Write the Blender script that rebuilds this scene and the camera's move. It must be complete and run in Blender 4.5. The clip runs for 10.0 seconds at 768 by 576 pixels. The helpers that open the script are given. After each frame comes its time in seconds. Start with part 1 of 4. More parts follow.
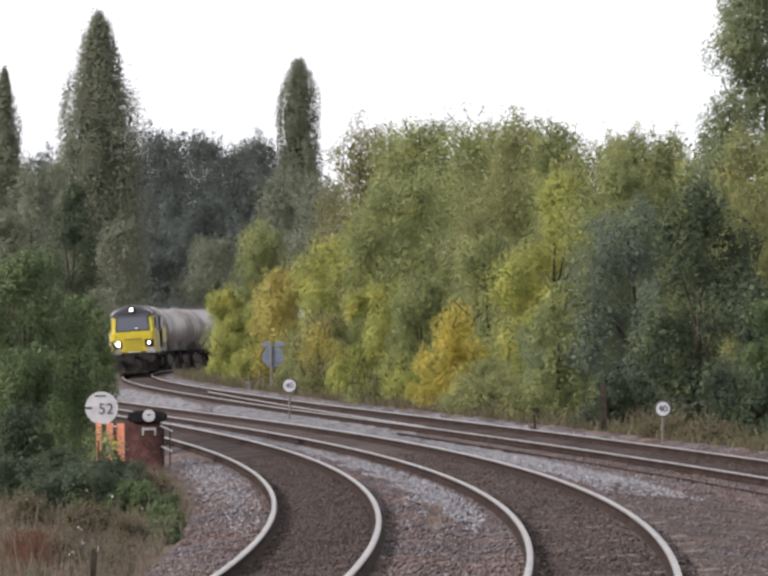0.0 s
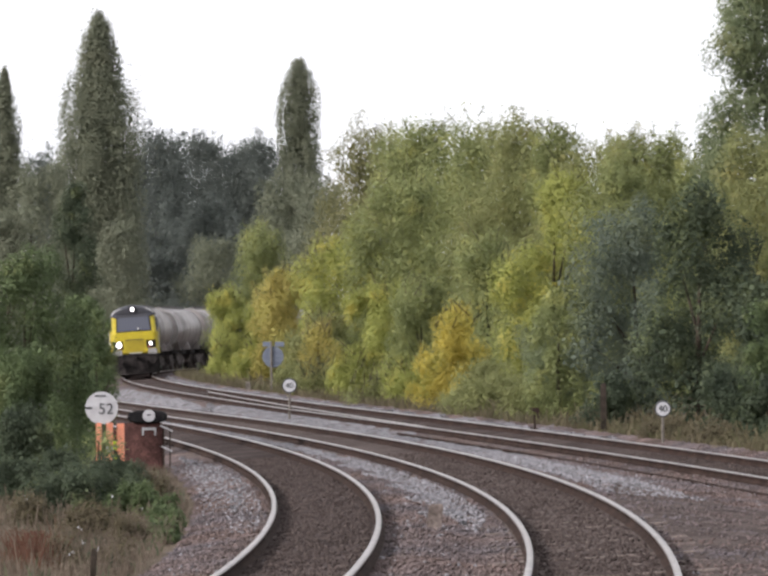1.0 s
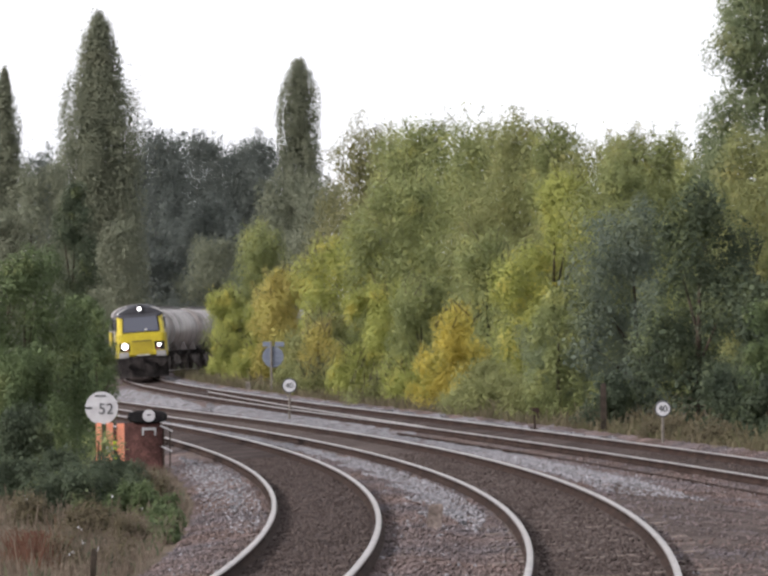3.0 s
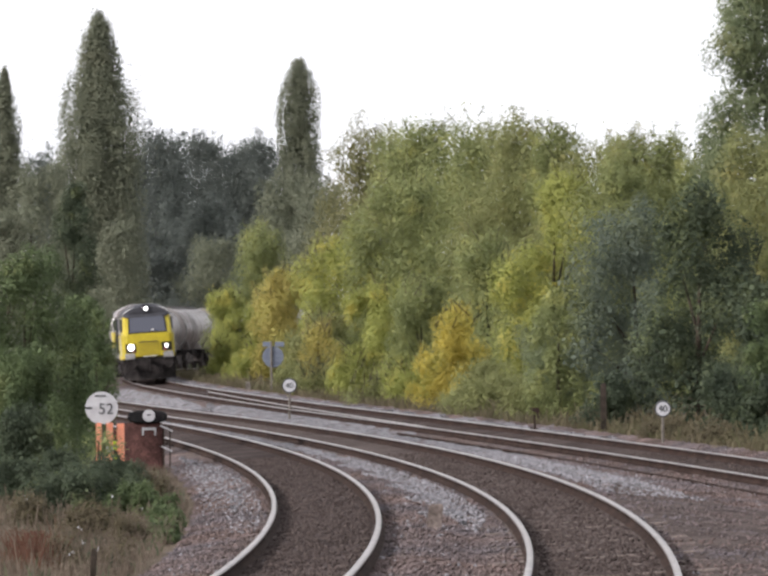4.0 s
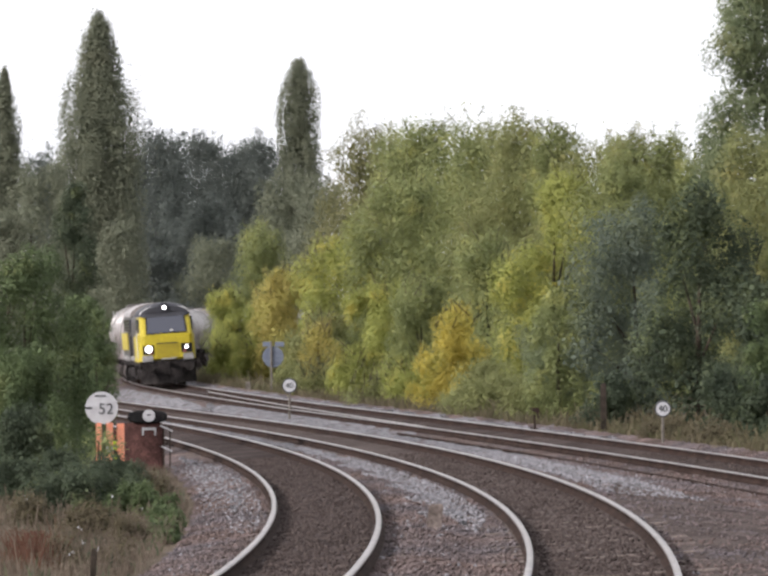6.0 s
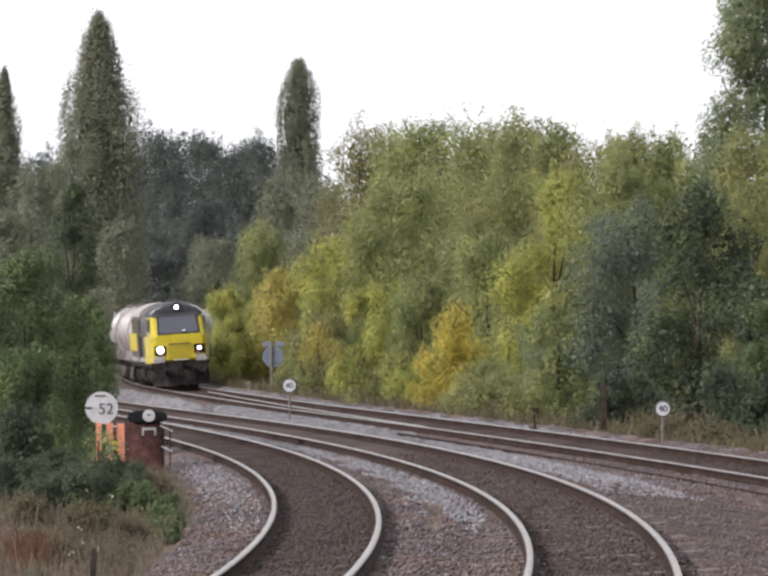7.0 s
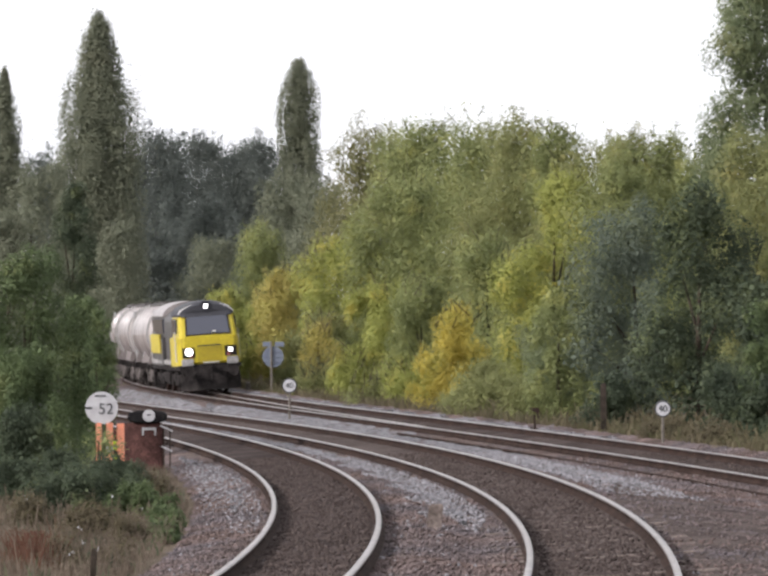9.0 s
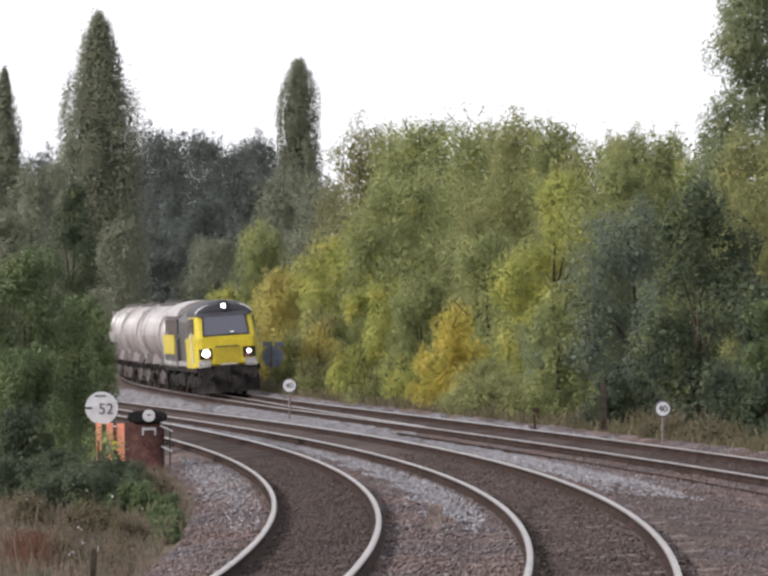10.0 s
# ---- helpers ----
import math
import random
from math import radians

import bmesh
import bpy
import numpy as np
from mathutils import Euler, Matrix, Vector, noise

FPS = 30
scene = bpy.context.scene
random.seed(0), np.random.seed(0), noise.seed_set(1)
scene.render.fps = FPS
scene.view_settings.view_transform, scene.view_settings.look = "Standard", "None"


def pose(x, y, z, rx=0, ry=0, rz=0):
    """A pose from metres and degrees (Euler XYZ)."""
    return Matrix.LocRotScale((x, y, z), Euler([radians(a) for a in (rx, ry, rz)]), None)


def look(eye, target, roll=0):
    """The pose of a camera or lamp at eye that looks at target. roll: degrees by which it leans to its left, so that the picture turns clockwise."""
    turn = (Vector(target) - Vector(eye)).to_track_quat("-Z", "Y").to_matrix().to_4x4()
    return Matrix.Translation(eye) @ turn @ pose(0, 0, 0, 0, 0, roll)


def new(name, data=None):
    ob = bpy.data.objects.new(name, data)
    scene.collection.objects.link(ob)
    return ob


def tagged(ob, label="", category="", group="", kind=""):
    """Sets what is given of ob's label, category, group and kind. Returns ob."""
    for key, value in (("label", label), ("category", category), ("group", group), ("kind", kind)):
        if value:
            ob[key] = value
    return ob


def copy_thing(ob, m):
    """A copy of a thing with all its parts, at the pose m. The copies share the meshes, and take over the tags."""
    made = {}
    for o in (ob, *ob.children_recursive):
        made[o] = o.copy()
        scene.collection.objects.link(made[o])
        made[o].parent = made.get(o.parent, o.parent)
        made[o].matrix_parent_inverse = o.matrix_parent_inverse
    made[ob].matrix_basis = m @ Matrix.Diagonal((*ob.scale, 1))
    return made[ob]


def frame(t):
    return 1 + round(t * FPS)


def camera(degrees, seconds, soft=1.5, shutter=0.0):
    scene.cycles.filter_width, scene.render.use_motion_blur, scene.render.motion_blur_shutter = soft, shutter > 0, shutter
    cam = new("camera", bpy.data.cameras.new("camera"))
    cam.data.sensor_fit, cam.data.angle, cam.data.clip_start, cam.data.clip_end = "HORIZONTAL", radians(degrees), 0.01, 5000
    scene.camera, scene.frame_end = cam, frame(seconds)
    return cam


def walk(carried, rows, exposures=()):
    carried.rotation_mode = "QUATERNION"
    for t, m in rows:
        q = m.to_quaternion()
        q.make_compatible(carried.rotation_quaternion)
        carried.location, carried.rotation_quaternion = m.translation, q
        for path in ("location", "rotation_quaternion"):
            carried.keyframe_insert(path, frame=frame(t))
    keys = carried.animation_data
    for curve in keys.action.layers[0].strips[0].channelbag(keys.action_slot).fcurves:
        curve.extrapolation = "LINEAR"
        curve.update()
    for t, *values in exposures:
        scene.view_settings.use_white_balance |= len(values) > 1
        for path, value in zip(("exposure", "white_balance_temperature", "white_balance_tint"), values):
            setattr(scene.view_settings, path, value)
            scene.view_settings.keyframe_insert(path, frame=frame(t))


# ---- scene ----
cam = camera(9.435, 10.0, soft=2.9)
EYE = (0.0, 0.0, 2.6)
VIEW = look(EYE, (0.0, 100.0, 3.69), roll=-0.2)
walk(cam, [(0.0, VIEW), (10.0, VIEW)], exposures=[(0.0, 0.28), (10.0, 0.28)])

# ---------------------------------------------------------------- light
world = bpy.data.worlds.new("overcast_sky")
scene.world = world
world.use_nodes = True
wn, wl = world.node_tree.nodes, world.node_tree.links
sky = wn.new("ShaderNodeTexSky")
sky.sky_type = "NISHITA"
sky.sun_disc = False
sky.sun_elevation = radians(26)
sky.sun_rotation = radians(239)
sky.air_density, sky.dust_density, sky.ozone_density = 1.0, 6.0, 1.0
grey = wn.new("ShaderNodeHueSaturation")
grey.inputs["Saturation"].default_value = 0.3
wl.new(sky.outputs["Color"], grey.inputs["Color"])
cloud = wn.new("ShaderNodeMix")
cloud.data_type = "RGBA"
cloud.inputs[0].default_value = 0.85
cloud.inputs[7].default_value = (9.0, 9.0, 9.5, 1)
wl.new(grey.outputs["Color"], cloud.inputs[6])
wl.new(cloud.outputs[2], wn["Background"].inputs["Color"])
wn["Background"].inputs["Strength"].default_value = 0.13
sun = new("sun", bpy.data.lights.new("sun", "SUN"))
sun.data.energy, sun.data.angle, sun.data.color = 4.4, radians(10), (1.0, 0.94, 0.925)
# the sun stands low behind the camera, to its left, veiled by cloud
sun.matrix_world = look((-67.0, -40.0, 38.0), (0.0, 0.0, 0.0))


# ---------------------------------------------------------------- materials
def material(name, rough=0.7, metal=0.0):
    m = bpy.data.materials.new(name)
    m.use_nodes = True
    b = m.node_tree.nodes["Principled BSDF"]
    b.inputs["Roughness"].default_value = rough
    b.inputs["Metallic"].default_value = metal
    if rough >= 0.8:
        b.inputs["Specular IOR Level"].default_value = 0.04
    return m, m.node_tree.nodes, m.node_tree.links, b


def worn(name, one, two, scale=3.0, rough=0.7, metal=0.0, bump=0.0, fine=40.0, specks=0.35, stretch=None, drift=None):
    """Two colours in soft stains, with a finer grain over them and a bump."""
    m, n, l, b = material(name, rough, metal)
    co = n.new("ShaderNodeTexCoord")
    src = co.outputs["Object"]
    if stretch:
        mp = n.new("ShaderNodeMapping")
        mp.inputs["Scale"].default_value = stretch
        l.new(src, mp.inputs["Vector"])
        src = mp.outputs["Vector"]
    big = n.new("ShaderNodeTexNoise")
    big.inputs["Scale"].default_value, big.inputs["Detail"].default_value = scale, 5.0
    small = n.new("ShaderNodeTexNoise")
    small.inputs["Scale"].default_value, small.inputs["Detail"].default_value = fine, 4.0
    l.new(src, big.inputs["Vector"]), l.new(src, small.inputs["Vector"])
    ramp = n.new("ShaderNodeValToRGB")
    ramp.color_ramp.elements[0].position, ramp.color_ramp.elements[1].position = 0.35, 0.65
    ramp.color_ramp.elements[0].color, ramp.color_ramp.elements[1].color = (*one, 1), (*two, 1)
    l.new(big.outputs["Fac"], ramp.inputs["Fac"])
    grain = n.new("ShaderNodeMapRange")
    grain.inputs["From Min"].default_value, grain.inputs["From Max"].default_value = 0.3, 0.7
    grain.inputs["To Min"].default_value, grain.inputs["To Max"].default_value = 1 - specks, 1 + specks
    l.new(small.outputs["Fac"], grain.inputs["Value"])
    mix = n.new("ShaderNodeVectorMath")
    mix.operation = "SCALE"
    l.new(ramp.outputs["Color"], mix.inputs[0]), l.new(grain.outputs["Result"], mix.inputs["Scale"])
    col = mix.outputs["Vector"]
    if drift:
        # broad patches of another tint
        wide = n.new("ShaderNodeTexNoise")
        wide.inputs["Scale"].default_value, wide.inputs["Detail"].default_value = drift[2], 3.0
        l.new(src, wide.inputs["Vector"])
        hue = n.new("ShaderNodeValToRGB")
        hue.color_ramp.elements[0].position, hue.color_ramp.elements[1].position = 0.4, 0.6
        hue.color_ramp.elements[0].color, hue.color_ramp.elements[1].color = (*drift[0], 1), (*drift[1], 1)
        l.new(wide.outputs["Fac"], hue.inputs["Fac"])
        tint = n.new("ShaderNodeVectorMath")
        tint.operation = "MULTIPLY"
        l.new(col, tint.inputs[0]), l.new(hue.outputs["Color"], tint.inputs[1])
        col = tint.outputs["Vector"]
    l.new(col, b.inputs["Base Color"])
    if bump:
        bp = n.new("ShaderNodeBump")
        bp.inputs["Strength"].default_value, bp.inputs["Distance"].default_value = 0.8, bump
        l.new(small.outputs["Fac"], bp.inputs["Height"]), l.new(bp.outputs["Normal"], b.inputs["Normal"])
    return m


def foliage(name, dark, light, turned=None, share=0.5, patch=0.5):
    """Leaves: each its own tone between dark and light, with patches of turned leaves; some light shines through."""
    m, n, l, b = material(name, 0.62)
    b.inputs["Specular IOR Level"].default_value = 0.2
    geo = n.new("ShaderNodeNewGeometry")
    tone = n.new("ShaderNodeMix")
    tone.data_type = "RGBA"
    tone.inputs[6].default_value, tone.inputs[7].default_value = (*dark, 1), (*light, 1)
    even = n.new("ShaderNodeMapRange")
    even.inputs["To Min"].default_value, even.inputs["To Max"].default_value = -0.16, 0.16
    l.new(geo.outputs["Random Per Island"], even.inputs["Value"])
    place = n.new("ShaderNodeTexCoord")
    spray = n.new("ShaderNodeTexNoise")
    spray.inputs["Scale"].default_value, spray.inputs["Detail"].default_value = 0.9, 3.0
    l.new(place.outputs["Object"], spray.inputs["Vector"])
    wide = n.new("ShaderNodeMapRange")
    wide.inputs["From Min"].default_value, wide.inputs["From Max"].default_value = 0.3, 0.7
    wide.inputs["To Min"].default_value, wide.inputs["To Max"].default_value = 0.2, 0.8
    l.new(spray.outputs["Fac"], wide.inputs["Value"])
    both = n.new("ShaderNodeMath")
    both.operation = "ADD"
    l.new(even.outputs["Result"], both.inputs[0]), l.new(wide.outputs["Result"], both.inputs[1])
    l.new(both.outputs[0], tone.inputs[0])
    col = tone.outputs[2]
    if turned:
        co = n.new("ShaderNodeTexCoord")
        nz = n.new("ShaderNodeTexNoise")
        nz.inputs["Scale"].default_value, nz.inputs["Detail"].default_value = patch, 4.0
        l.new(co.outputs["Object"], nz.inputs["Vector"])
        rg = n.new("ShaderNodeMapRange")
        rg.inputs["From Min"].default_value, rg.inputs["From Max"].default_value = 0.75 - share * 0.5, 0.95 - share * 0.5
        l.new(nz.outputs["Fac"], rg.inputs["Value"])
        ml = n.new("ShaderNodeMath")
        ml.operation = "MULTIPLY"
        wob = n.new("ShaderNodeMapRange")
        wob.inputs["To Min"].default_value, wob.inputs["To Max"].default_value = 0.55, 1.0
        l.new(geo.outputs["Random Per Island"], wob.inputs["Value"])
        l.new(rg.outputs["Result"], ml.inputs[0]), l.new(wob.outputs["Result"], ml.inputs[1])
        two = n.new("ShaderNodeMix")
        two.data_type = "RGBA"
        two.inputs[7].default_value = (*turned, 1)
        l.new(ml.outputs[0], two.inputs[0]), l.new(col, two.inputs[6])
        col = two.outputs[2]
    l.new(col, b.inputs["Base Color"])
    thin = n.new("ShaderNodeBsdfTranslucent")
    l.new(col, thin.inputs["Color"])
    mx = n.new("ShaderNodeMixShader")
    mx.inputs[0].default_value = 0.45
    l.new(b.outputs[0], mx.inputs[1]), l.new(thin.outputs[0], mx.inputs[2])
    l.new(mx.outputs[0], n["Material Output"].inputs["Surface"])
    return m


def glow(name, colour, strength):
    m, n, l, b = material(name, 0.3)
    b.inputs["Base Color"].default_value = (*colour, 1)
    b.inputs["Emission Color"].default_value = (*colour, 1)
    b.inputs["Emission Strength"].default_value = strength
    return m


BED_DRIFT = ((1.03, 0.93, 0.87), (0.90, 0.94, 1.0), 0.22)
M_BALLAST = worn("grey ballast", (0.054, 0.043, 0.041), (0.131, 0.107, 0.106), 0.9, 0.95, bump=0.04, fine=17.0, specks=0.6, drift=BED_DRIFT)
M_DIRTY = worn("oil-stained ballast", (0.026, 0.0195, 0.018), (0.062, 0.048, 0.045), 0.6, 0.95, bump=0.04, fine=17.0, specks=0.5)
M_BROWNBED = worn("rust-brown ballast", (0.043, 0.033, 0.03), (0.083, 0.066, 0.061), 0.8, 0.95, bump=0.04, fine=17.0, specks=0.55)
M_DIRTYSTONE = worn("oily crushed stone", (0.034, 0.026, 0.024), (0.082, 0.066, 0.061), 5.0, 0.95, fine=30.0)
M_FRESHSTONE = worn("pale granite stone", (0.095, 0.09, 0.095), (0.27, 0.265, 0.285), 5.0, 0.95, fine=30.0)
M_FRESH = worn("fresh pale ballast", (0.092, 0.088, 0.092), (0.198, 0.194, 0.208), 1.6, 0.95, bump=0.04, fine=17.0, specks=0.6)
M_STONE = worn("crushed granite", (0.060, 0.049, 0.047), (0.155, 0.131, 0.131), 5.0, 0.9, fine=30.0, drift=BED_DRIFT)
M_SOIL = worn("verge soil", (0.06, 0.048, 0.036), (0.115, 0.093, 0.07), 0.5, 1.0, bump=0.05, fine=6.0)
M_RAILTOP = worn("polished rail head", (0.18, 0.157, 0.148), (0.29, 0.255, 0.243), 2.0, 0.34, 0.85, fine=30.0, specks=0.1)
M_RUST = worn("rusted rail steel", (0.016, 0.011, 0.0095), (0.038, 0.025, 0.021), 2.0, 0.9, 0.0, fine=25.0)
M_SLEEPER = worn("weathered sleeper", (0.085, 0.068, 0.06), (0.16, 0.132, 0.12), 3.0, 0.9, bump=0.01, fine=25.0)
M_YELLOW = worn("warning yellow paint", (0.33, 0.262, 0.010), (0.42, 0.34, 0.018), 1.5, 0.4, fine=9.0, specks=0.18)
M_YELLOW_DULL = worn("dull yellow paint", (0.22, 0.17, 0.006), (0.30, 0.235, 0.01), 1.5, 0.5, fine=9.0, specks=0.1)
M_BLACK = worn("black underframe", (0.011, 0.010, 0.010), (0.034, 0.030, 0.029), 3.0, 0.8, fine=20.0)
M_SOLE = worn("dirty pale underframe paint", (0.14, 0.135, 0.13), (0.27, 0.26, 0.255), 2.0, 0.6, fine=12.0)
M_DUSTY = worn("cement-dusted running gear", (0.025, 0.022, 0.021), (0.13, 0.115, 0.11), 3.5, 0.85, fine=12.0)
M_ROOF = worn("dark grey roof paint", (0.008, 0.008, 0.012), (0.02, 0.02, 0.027), 2.0, 0.6, fine=15.0)
M_GREYBODY = worn("grey body paint", (0.022, 0.021, 0.022), (0.062, 0.055, 0.05), 2.0, 0.5, fine=15.0)
M_WHITE = worn("off-white paint", (0.34, 0.33, 0.32), (0.50, 0.49, 0.48), 2.0, 0.5, fine=12.0, specks=0.08)
M_TANK = worn("cement-dusted tank", (0.075, 0.06, 0.056), (0.335, 0.302, 0.296), 1.3, 0.32, fine=2.2, specks=0.28, stretch=(0.16, 2.0, 0.22))
M_GLASS, _n, _l, _b = material("tinted windscreen", 0.08)
_b.inputs["Base Color"].default_value = (0.035, 0.038, 0.055, 1)
_b.inputs["Coat Weight"].default_value = 0.6
M_LAMP = glow("headlamp lens", (1.0, 0.97, 0.95), 3.5)
M_TAIL = worn("dull red lens", (0.16, 0.05, 0.045), (0.24, 0.09, 0.08), 8.0, 0.3)
M_SIGN = worn("white sign enamel", (0.31, 0.31, 0.325), (0.41, 0.41, 0.425), 3.0, 0.45, fine=20.0, specks=0.06)
M_SIGNBLACK = worn("black sign paint", (0.02, 0.02, 0.02), (0.04, 0.04, 0.045), 5.0, 0.6)
M_BACK = worn("blue-grey sign back", (0.085, 0.10, 0.135), (0.13, 0.15, 0.19), 4.0, 0.5, fine=20.0, specks=0.12)
M_HOOD = worn("matt black hood paint", (0.008, 0.008, 0.009), (0.018, 0.017, 0.017), 5.0, 0.9)
M_STEEL = worn("galvanised steel", (0.32, 0.32, 0.33), (0.45, 0.45, 0.46), 6.0, 0.5, 0.4)
M_SIGNPOST = worn("weathered sign post", (0.085, 0.075, 0.065), (0.16, 0.145, 0.13), 6.0, 0.8)
M_ORANGE = worn("fluorescent orange film", (0.95, 0.30, 0.16), (0.98, 0.44, 0.29), 5.0, 0.5, fine=30.0, specks=0.1)
M_LIME = worn("fluorescent lime film", (0.50, 0.75, 0.02), (0.62, 0.85, 0.05), 6.0, 0.5)
M_BROWN = worn("rust-brown cabinet paint", (0.05, 0.026, 0.024), (0.10, 0.052, 0.046), 5.0, 0.8, fine=20.0)
M_BARK = worn("tree bark", (0.028, 0.023, 0.018), (0.065, 0.052, 0.04), 4.0, 0.95, bump=0.02, fine=20.0)
M_POST = worn("old timber post", (0.018, 0.015, 0.012), (0.045, 0.036, 0.03), 5.0, 0.9)

# distance haze is mixed into the next two leaf colours: paler, greyer greens
L_POPLAR_HAZED = foliage("haze-tinted poplar leaves", (0.112, 0.124, 0.087), (0.215, 0.228, 0.16), (0.225, 0.195, 0.125), 0.3, 0.15)
L_FAR_HAZED = foliage("haze-tinted far woodland leaves", (0.078, 0.091, 0.083), (0.136, 0.152, 0.136), (0.155, 0.145, 0.11), 0.22, 0.15)
L_GREEN = foliage("green leaves", (0.12, 0.142, 0.058), (0.275, 0.302, 0.13), (0.37, 0.36, 0.12), 0.44, 1.3)
L_YELLOW = foliage("yellowing leaves", (0.18, 0.20, 0.055), (0.38, 0.40, 0.12), (0.53, 0.44, 0.105), 0.44, 1.2)
L_GOLD = foliage("golden autumn leaves", (0.28, 0.235, 0.05), (0.54, 0.45, 0.10), (0.32, 0.33, 0.09), 0.5, 1.1)
L_AMBER = foliage("amber and green leaves", (0.25, 0.22, 0.065), (0.48, 0.41, 0.135), (0.36, 0.36, 0.11), 0.5, 0.9)
L_BROWN = foliage("browning leaves", (0.125, 0.125, 0.06), (0.25, 0.243, 0.12), (0.28, 0.205, 0.10), 0.32, 0.6)
L_OLIVE = foliage("olive leaves", (0.14, 0.15, 0.062), (0.275, 0.29, 0.125), (0.40, 0.33, 0.125), 0.34, 0.8)
L_DARK = foliage("dark green leaves", (0.03, 0.043, 0.029), (0.095, 0.118, 0.068), (0.15, 0.17, 0.065), 0.44, 1.0)
L_NEAR = foliage("fresh dark green leaves", (0.046, 0.07, 0.032), (0.14, 0.18, 0.082), (0.19, 0.205, 0.08), 0.4, 1.0)
L_GREYGREEN = foliage("grey-green leaves", (0.072, 0.095, 0.074), (0.165, 0.193, 0.146), (0.17, 0.195, 0.09), 0.42, 0.9)
L_TALL = foliage("deep green hanging leaves", (0.085, 0.11, 0.058), (0.235, 0.27, 0.15), (0.25, 0.25, 0.12), 0.35, 0.8)
L_GRASS = foliage("dry grass", (0.052, 0.039, 0.03), (0.20, 0.16, 0.122), (0.07, 0.068, 0.036), 0.22, 1.3)
L_WEEDS = foliage("brown weeds", (0.052, 0.045, 0.028), (0.17, 0.142, 0.088), (0.085, 0.10, 0.042), 0.5, 0.6)
L_RUSSET = foliage("russet dock stalks", (0.06, 0.03, 0.02), (0.135, 0.066, 0.044))


# ---------------------------------------------------------------- mesh helpers
def part(name, bm, mat, parent, label="", smooth=False):
    me = bpy.data.meshes.new(name)
    bm.to_mesh(me)
    bm.free()
    for mm in mat if isinstance(mat, (list, tuple)) else [mat]:
        me.materials.append(mm)
    if smooth:
        me.polygons.foreach_set("use_smooth", [True] * len(me.polygons))
    ob = new(name, me)
    ob.parent = parent
    return tagged(ob, label)


def thing(name, label, category, group="", kind="", at=(0, 0, 0), turn=0.0):
    ob = new(name)
    ob.empty_display_size = 0.3
    ob.matrix_world = pose(*at, 0, 0, turn)
    return tagged(ob, label, category, group, kind)


def box(bm, x0, x1, y0, y1, z0, z1, bevel=0.0):
    made = bmesh.ops.create_cube(bm, size=1.0, matrix=Matrix.Translation(((x0 + x1) / 2, (y0 + y1) / 2, (z0 + z1) / 2)) @ Matrix.Diagonal((x1 - x0, y1 - y0, z1 - z0, 1)))
    if bevel:
        es = list({e for v in made["verts"] for e in v.link_edges})
        bmesh.ops.bevel(bm, geom=es, offset=bevel, segments=2, affect="EDGES")
    return bm


def tube(bm, a, b, r0, r1=None, seg=10):
    """A round bar from a to b."""
    a, b = Vector(a), Vector(b)
    d = b - a
    m = Matrix.Translation((a + b) / 2) @ d.to_track_quat("Z", "Y").to_matrix().to_4x4()
    bmesh.ops.create_cone(bm, cap_ends=True, segments=seg, radius1=r0, radius2=r0 if r1 is None else r1, depth=d.length, matrix=m)
    return bm


def bar_disc(bm, c, r, depth, way, seg=20):
    c, way = Vector(c), Vector(way).normalized()
    return tube(bm, c - way * depth / 2, c + way * depth / 2, r, seg=seg)


def loft(bm, rings, cap=True):
    """Skin a row of equal closed outlines."""
    vs = [[bm.verts.new(p) for p in ring] for ring in rings]
    n = len(vs[0])
    for a, b in zip(vs, vs[1:]):
        for i in range(n):
            bm.faces.new((a[i], a[(i + 1) % n], b[(i + 1) % n], b[i]))
    if cap:
        bm.faces.new(vs[0][::-1])
        bm.faces.new(vs[-1])
    bmesh.ops.recalc_face_normals(bm, faces=bm.faces)
    return bm


def quick(name, verts, faces, mat, parent=None, smooth=False):
    """A mesh straight from arrays, for large counts."""
    me = bpy.data.meshes.new(name)
    verts, faces = np.asarray(verts, np.float32), np.asarray(faces, np.int32)
    k = faces.shape[1]
    me.vertices.add(len(verts)), me.vertices.foreach_set("co", verts.ravel())
    me.loops.add(faces.size), me.loops.foreach_set("vertex_index", faces.ravel())
    me.polygons.add(len(faces))
    me.polygons.foreach_set("loop_start", np.arange(0, faces.size, k, dtype=np.int32))
    if smooth:
        me.polygons.foreach_set("use_smooth", np.ones(len(faces), bool))
    me.update(calc_edges=True)
    for mm in mat if isinstance(mat, (list, tuple)) else [mat]:
        me.materials.append(mm)
    ob = new(name, me)
    ob.parent = parent
    return ob


# ---------------------------------------------------------------- the lines
# plan of the three lines: x of the centre line over y, its rail level and its cant
LINES = {
    "A": ((0.0125, 0.0584, 1.9463, -4.1193, -8.9633, -4.4398), 0.0, -0.00217, 0.064),
    "B": ((-0.0007, -0.0549, 2.3338, -3.8899, -9.4096, -1.3541), 0.0975, -0.00201, 0.064),
    "C": ((-0.0069, -0.0052, 1.8652, -1.7044, -12.2297, 3.3339), 0.158, 0.00405, 0.071),
}


